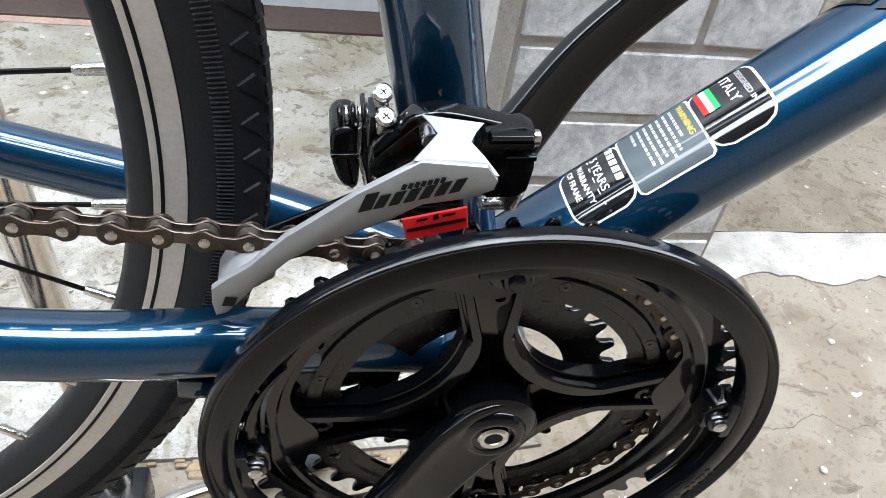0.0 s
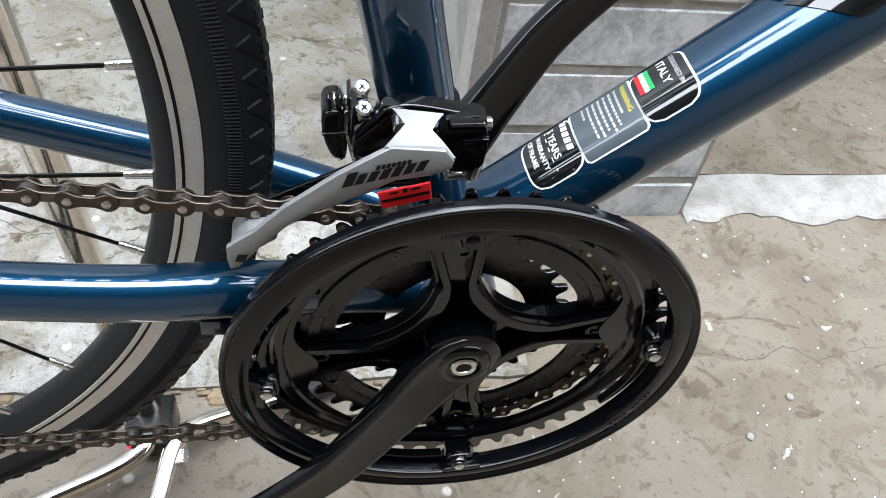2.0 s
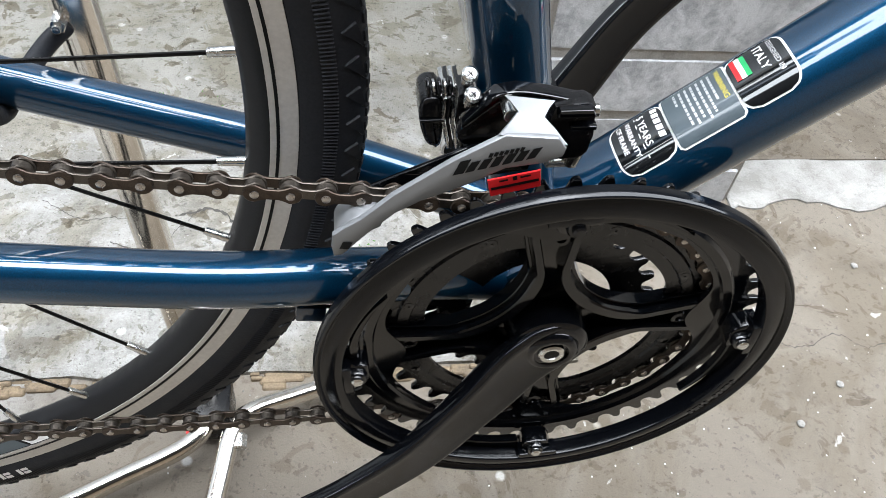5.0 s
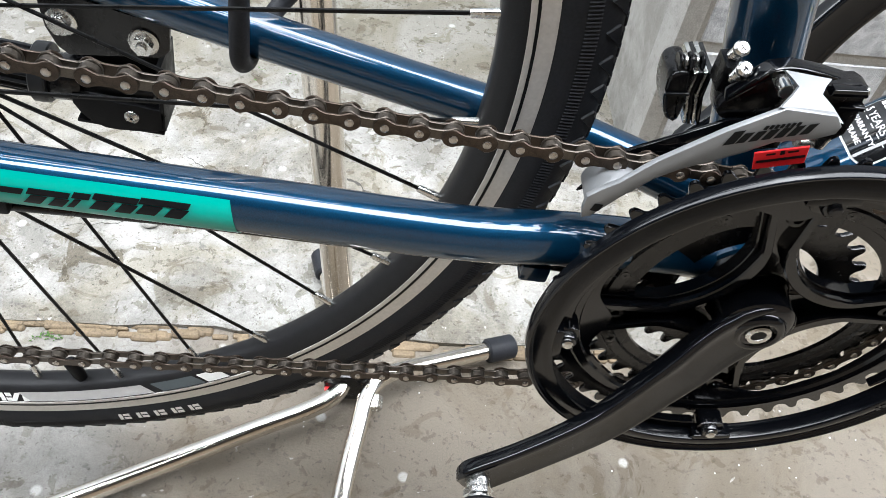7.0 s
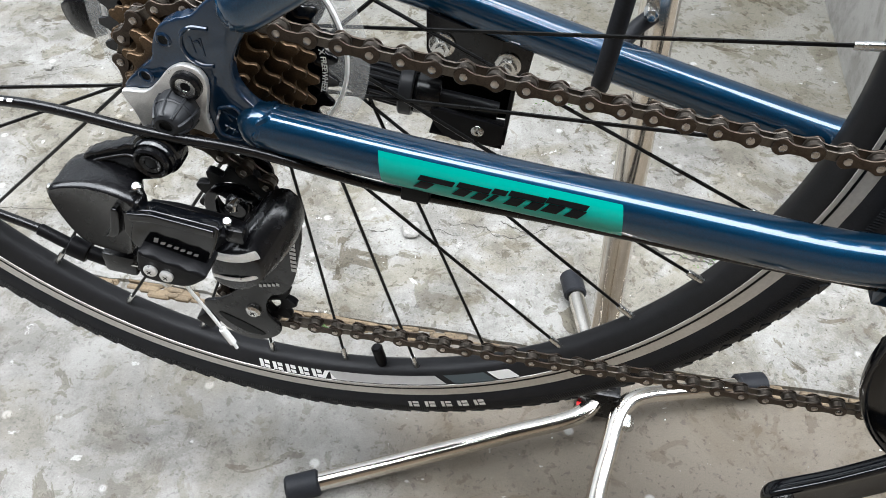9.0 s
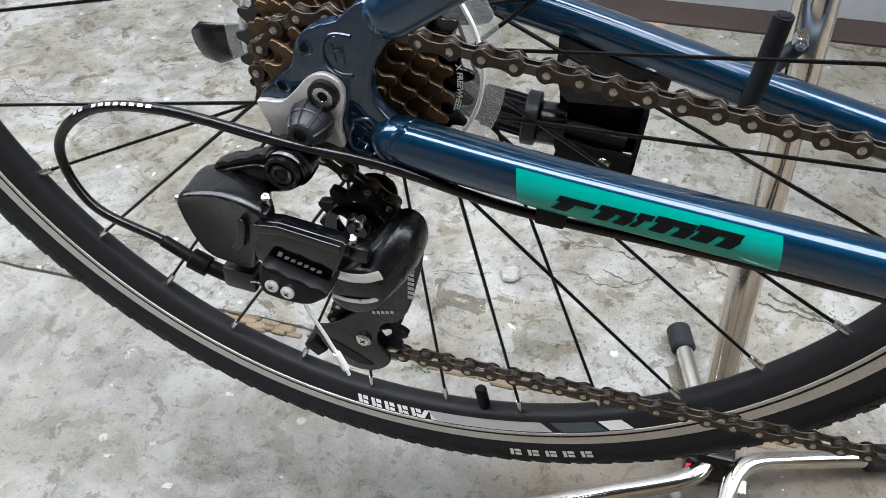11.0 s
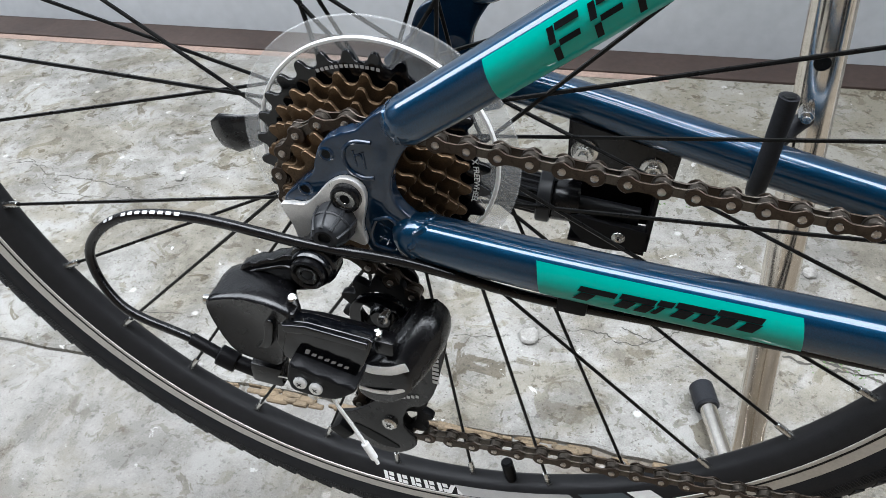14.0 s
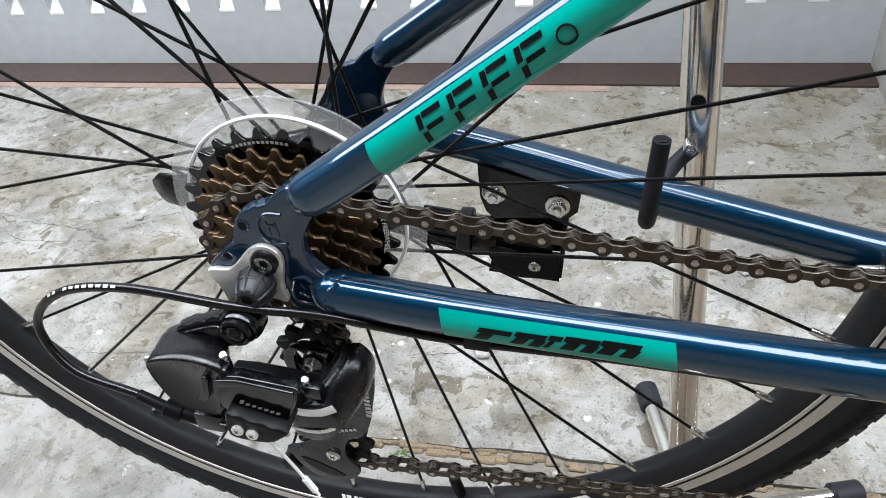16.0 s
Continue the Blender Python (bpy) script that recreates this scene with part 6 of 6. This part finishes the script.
for x, y, z in ((-0.0590, -0.0270, 0.1188), (-0.0582, -0.0345, 0.1154)):
    screw("limit_screw", to_fd @ Vector((x, y, z)), to_fd.to_3x3() @ Vector((-0.05, -0.60, 0.78)), 0.0031, 0.0016, fd)
    fd_part("screw_thread", join(*[cyl((x + 0.0002 * k, y + 0.0012 + 0.0008 * k, z - 0.0020 - 0.0011 * k), (x + 0.0002 * k, y + 0.0018 + 0.0008 * k, z - 0.0028 - 0.0011 * k), 0.0022, 12) for k in range(6)]), STEEL)
fd_part("screw_post", prism([(-0.0618, 0.1120), (-0.0560, 0.1135), (-0.0545, 0.1040), (-0.0610, 0.1010)], -0.0300, -0.0180, 0.0010), SATIN)

# ---- frame decals ----
sa, sb = s_at_x(chainstay, -0.238), s_at_x(chainstay, -0.3425)
put("decal", chainstay.patch(sa, sb, radians(-58), radians(53), 0.0004, skew=-0.006, ns=40), TEAL, chainstay_ob, "teal decal")
letters = [(0.0, 0.0150), (0.0165, 0.0140), (0.0315, 0.0060), (0.0385, 0.0155), (0.0545, 0.0175)]
for k, (u0, wide) in enumerate(letters):
    q, low = sb - 0.0195 - u0, radians(-12 + 3.2 * k)
    put("decal_mark", chainstay.patch(q - wide, q, low + 0.40, low + 0.62, 0.0008, skew=0.0010, ns=4, na=3), INK, chainstay_ob, "black block mark")
    put("decal_mark", chainstay.patch(q - wide * 0.45, q - wide * 0.05, low, low + 0.38, 0.0008, skew=0.0030, ns=3, na=4), INK, chainstay_ob, "black block mark")
    if k in (1, 3, 4):
        put("decal_mark", chainstay.patch(q - wide * 0.98, q - wide * 0.62, low, low + 0.38, 0.0008, skew=0.0030, ns=3, na=4), INK, chainstay_ob, "black block mark")
s1, s2 = s_at_x(seatstay, -0.3628), s_at_x(seatstay, -0.20)
put("decal", seatstay.patch(s1, s2, radians(-68), radians(44), 0.0004, skew=-0.004, ns=40), TEAL, seatstay_ob, "teal decal")
ss_mark = lambda u, v: seatstay.at(s1 + 0.0215 + u, radians(-34) + v / 0.0098, 0.0008)
blocks = []
for i in range(4):
    u = 0.0146 * i
    blocks += [(u, u + 0.0024, 0.0, 0.0046, 0.0015), (u + 0.0012, u + 0.0036, 0.0062, 0.0110, 0.0015), (u + 0.0050, u + 0.0135, 0.0092, 0.0112, 0.0006), (u + 0.0040, u + 0.0115, 0.0046, 0.0064, 0.0006)]
for piece in blocks:
    put("decal_mark", bars([piece], ss_mark), INK, seatstay_ob, "black block mark")
ring_pts = [(0.064 + 0.0033 * math.cos(w), 0.0052 + 0.0033 * math.sin(w)) for w in [2 * math.pi * k / 20 for k in range(21)]]
put("decal_mark", Tube([ss_mark(*q) for q in ring_pts], 0.0004, (0, -1, 0.1)).geo(6, caps=False), INK, seatstay_ob)

# warranty label on the down tube: three panels with white borders
A0, A1 = radians(44), radians(118)
panels = [(0.0665, 0.0915, INKGLOSS, 0.006), (0.0925, 0.1215, GREY, 0.001), (0.1225, 0.1465, INKGLOSS, 0.006)]
for k, (p0, p1, tone, rnd) in enumerate(panels):
    put("label_border", down.patch(p0 - 0.0010, p1 + 0.0010, A0 - 0.045, A1 + 0.045, 0.0003, corner=rnd + 0.001, ns=10, na=20), WHITE, down_tube, "white label border")
    put("label_panel", down.patch(p0, p1, A0, A1, 0.0006, corner=rnd, ns=10, na=20), tone, down_tube, "black label panel" if tone is INKGLOSS else "grey label panel")


def on_label(s_base):
    return lambda u, v: down.at(s_base + v, A1 - 0.10 - u / 0.0218, 0.0007)


for body, size, s0, tone in (("OF FRAME", 0.0035, 0.0698, WHITE), ("WARRANTY", 0.0035, 0.0742, WHITE), ("5 YEARS", 0.0048, 0.0801, WHITE), ("WARNING", 0.0033, 0.1174, YELLOW),
                             ("DESIGNED IN", 0.0029, 0.1412, SILVERP), ("ITALY", 0.0052, 0.1352, WHITE)):
    put("label_lettering", lettering(body, size, on_label(s0), bold=0.00003), tone, down_tube, "printed lettering", smooth=False)
put("label_rule", bars([(0.0, 0.022, 0, 0.0004, 0)], on_label(0.0788)), WHITE, down_tube)
put("label_mark", bars([(0.0 + 0.0034 * i, 0.0026 + 0.0034 * i, 0.0, 0.0030, 0.0006) for i in range(5)], on_label(0.0868)), WHITE, down_tube, "white block mark")
random.seed(4)
print_rows = []
for i in range(7):
    u, end = 0.0, (0.0150, 0.0190, 0.0205, 0.0185, 0.0200, 0.0190, 0.0080)[i]
    while u < end:
        wide = random.uniform(0.0010, 0.0030)
        print_rows.append((u, min(u + wide, end), -0.0027 * i, 0.0011 - 0.0027 * i, 0.0))
        u += wide + 0.0005
put("label_print", bars(print_rows, on_label(0.1142)), SILVERP, down_tube, "fine grey print bars")
for i, tone in enumerate((GREEN, WHITE, RED)):
    put("flag", bars([(0.0, 0.0120, 0.0, 0.0022, 0)], lambda u, v, q=i: down.at(0.1290 - 0.0022 * q + v, A1 - 0.12 - u / 0.0218, 0.0009)), tone, down_tube, "green, white and red flag stripe")
# black decal in two pieces; the gap between imitates the tube's highlight line
put("decal", down.patch(0.176, 0.30, radians(92), radians(150), 0.0005, skew=0.012, ns=30), INKGLOSS, down_tube, "black decal")
put("decal", down.patch(0.188, 0.30, radians(30), radians(86), 0.0005, skew=0.020, ns=30), INKGLOSS, down_tube, "black decal")

# ---- kickstand folded along the far chainstay ----
kick = put("kickstand", prism([(-0.3458, 0.0460), (-0.2850, 0.0340), (-0.2858, 0.0200), (-0.2905, 0.0150), (-0.3350, 0.0085), (-0.3400, 0.0130), (-0.3440, 0.0235)], 0.0475, 0.0510, 0.0010, 2), SATIN, bike, "black folded kickstand clamped on the chainstay")
kick.location = (-0.0010, 0.0090, -0.0073)
put("clamp_back", prism([(-0.3458, 0.0360), (-0.2850, 0.0300), (-0.2858, 0.0200), (-0.3350, 0.0085), (-0.3440, 0.0235)], 0.0740, 0.0775, 0.0010), SATIN, kick)
for x, z in ((-0.3353, 0.0285), (-0.2978, 0.0238)):
    put("washer", lathe([(0.0015, 0.0480), (0.0074, 0.0480), (0.0074, 0.0462), (0.0064, 0.0458), (0.0015, 0.0458)], x, z, 28), STEEL, kick)
    put("bolt", join(hexagon((x, 0.0460, z), (x, 0.0418, z), 0.0052), cyl((x, 0.0420, z), (x, 0.0400, z), 0.0028, 14)), STEEL, kick, "zinc hexagon bolt")
put("back_wall", prism([(-0.3443, 0.0097), (-0.2921, 0.0099), (-0.2926, -0.0330), (-0.3230, -0.0350), (-0.3390, -0.0240)], 0.0720, 0.0745, 0.0006), MATTE, kick, "dark pressed steel housing")
put("front_wall", prism(smooth_poly([(-0.3375, -0.0160), (-0.3150, -0.0176), (-0.2926, -0.0194), (-0.2922, -0.0270), (-0.2935, -0.0335), (-0.3080, -0.0358), (-0.3230, -0.0362), (-0.3340, -0.0285)], 2), 0.0465, 0.0490, 0.0006), MATTE, kick)
put("end_wall", prism([(-0.2935, 0.0095), (-0.2910, 0.0095), (-0.2912, -0.0330), (-0.2937, -0.0330)], 0.0465, 0.0745, 0.0006), MATTE, kick)
put("floor_plate", moved(box(-0.0225, 0.0225, 0.0475, 0.0735, -0.0010, 0.0010, 0.0005), pose(-0.3150, 0, -0.0352, 0, 2, 0)), MATTE, kick)
put("rivet", lathe([(0.0008, 0.0450), (0.0018, 0.0446), (0.0024, 0.0452), (0.0036, 0.0457), (0.0040, 0.0464), (0.0008, 0.0466)], -0.3085, -0.0262, 24), STEEL, kick, "steel rivet")
put("rod", Tube([(-0.3380, 0.0600, -0.0170), (-0.3180, 0.0605, -0.0182), (-0.2990, 0.0610, -0.0195)], 0.0055, (0, -1, 0)).geo(20), NUTBLACK, kick, "dark round pivot rod")
put("neck", lathe([(0.001, -0.0080), (0.0118, -0.0080), (0.0124, -0.0070), (0.0124, 0.0070), (0.0118, 0.0080), (0.001, 0.0080)], n=28), SATIN, kick, m=Matrix.Translation((-0.3425, 0.0600, -0.0160)) @ Matrix.Rotation(radians(-86), 4, "Z"))
put("collar", lathe([(0.001, -0.0042), (0.0150, -0.0042), (0.0158, -0.0034), (0.0158, 0.0034), (0.0150, 0.0042), (0.001, 0.0042)], n=32), NUTBLACK, kick, m=Matrix.Translation((-0.3545, 0.0600, -0.0150)) @ Matrix.Rotation(radians(-88), 4, "Z"))
leg_pts = [(-0.3580, 0.0598, -0.0145), (-0.3690, 0.0595, -0.0132), (-0.3830, 0.0590, -0.0118), (-0.4050, 0.0590, -0.0098), (-0.4350, 0.0600, -0.0070)]
put("leg", Tube(leg_pts, [0.0112, 0.0112, 0.0108, 0.0090, 0.0080], (0, -1, 0)).geo(24), MATTE, kick)
for k in range(16):
    w = 2 * math.pi * k / 16
    off = Vector((0, math.cos(w), math.sin(w))) * 0.0114
    put("rib", Tube([Vector(q) + off for q in leg_pts[:3]], [0.0011, 0.0011, 0.0008], (0.1, -1, 0)).geo(6), NUTBLACK, kick)

# ---- the chrome display stand ----
stand = tagged(new("bicycle_stand"), "chrome tube display stand with black rubber feet", "stand")
stand.location = (-0.2, 0.09, 0)


def stand_part(name, geo, material, label="", parent=None):
    ob = put(name, geo, material, parent or stand, label)
    if parent is None:
        ob.matrix_parent_inverse = Matrix.Translation((0.2, -0.09, 0))
    return ob


col = Tube([(-0.1985, 0.098, 0.02), (-0.2060, 0.099, 0.15), (-0.2160, 0.1, 0.34), (-0.2290, 0.101, 0.60), (-0.2390, 0.102, 0.80)], 0.0112, (0, -1, 0))
column = stand_part("column", col.geo(36), CHROME, "tall chrome column")
for z in (0.425, 0.50, 0.575):
    x = float(np.interp(z, [p.z for p in col.p], [p.x for p in col.p]))
    # black disc on the solid column for the shade in the hole
    stand_part("pin_hole", lathe([(0.0002, 0.0882), (0.0042, 0.0886), (0.0042, 0.0900), (0.0002, 0.0900)], x - 0.0015, z, 20), INK, parent=column)
foot_paths = [[(-0.4360, -0.0480, 0.0115), (-0.36, -0.0125, 0.0160), (-0.27, 0.0300, 0.0218), (-0.212, 0.058, 0.026), (-0.197, 0.085, 0.028), (-0.204, 0.125, 0.024), (-0.2295, 0.2180, 0.0182)],
              [(-0.2020, -0.1650, 0.0115), (-0.193, -0.03, 0.020), (-0.183, 0.035, 0.028), (-0.176, 0.066, 0.033), (-0.160, 0.083, 0.034), (-0.125, 0.100, 0.026), (-0.0530, 0.1280, 0.0170)]]
for path in foot_paths:
    pts = catmull(path, 8)
    stand_part("leg", Tube(pts, 0.0078, (0, 0, 1)).geo(20), CHROME, "bent chrome leg")
    for p, q in ((path[0], path[1]), (path[-1], path[-2])):
        p, q = Vector(p), Vector(q)
        d = (q - p).normalized()
        stand_part("foot", cyl(p - d * 0.006, p + d * 0.022, 0.0112, 24, bevel=0.0018), RUBBER, "black rubber foot cap")
stand_part("joint", box(-0.2150, -0.1780, 0.0700, 0.1080, 0.008, 0.045, 0.004, 2), SATIN, "dark joint plate")
stand_part("joint_bolt", cyl((-0.1700, 0.050, 0.030), (-0.1700, 0.062, 0.031), 0.0055, 6), STEEL, "zinc nut")
stand_part("tag", box(-0.2140, -0.2040, 0.0660, 0.0700, 0.020, 0.030, 0.001), RED, "red plastic cap")
hook = catmull([(-0.2215, 0.092, 0.393), (-0.2300, 0.086, 0.387), (-0.2370, 0.077, 0.381), (-0.243, 0.060, 0.3760), (-0.2450, 0.048, 0.3745), (-0.2460, 0.0380, 0.3815), (-0.2445, 0.0345, 0.3990), (-0.2412, 0.0345, 0.4350)], 8)
stand_part("hook", Tube(hook, 0.0047, (1, 0, 0)).geo(18), RUBBER, "black rubber-coated hook")
# black disc for the shade inside the hook's open end
stand_part("hook_bore", cyl((-0.2412, 0.0345, 0.4348), (-0.2412, 0.0346, 0.4356), 0.0033, 16), INK)
stand_part("hook_bolt", join(cyl((-0.2235, 0.083, 0.397), (-0.2235, 0.092, 0.397), 0.0040, 6), cyl((-0.2235, 0.080, 0.397), (-0.2235, 0.084, 0.397), 0.0022, 10)), STEEL, "zinc hook bolt")


# ---- no piece hangs deeper than thing > part > sub-part ----
def depth(ob):
    return 0 if ob.parent is None else 1 + depth(ob.parent)


for ob in list(bpy.data.objects):
    while depth(ob) > 2:
        over = ob.parent
        basis = over.matrix_basis @ ob.matrix_basis
        ob.parent = over.parent
        ob.matrix_basis = basis
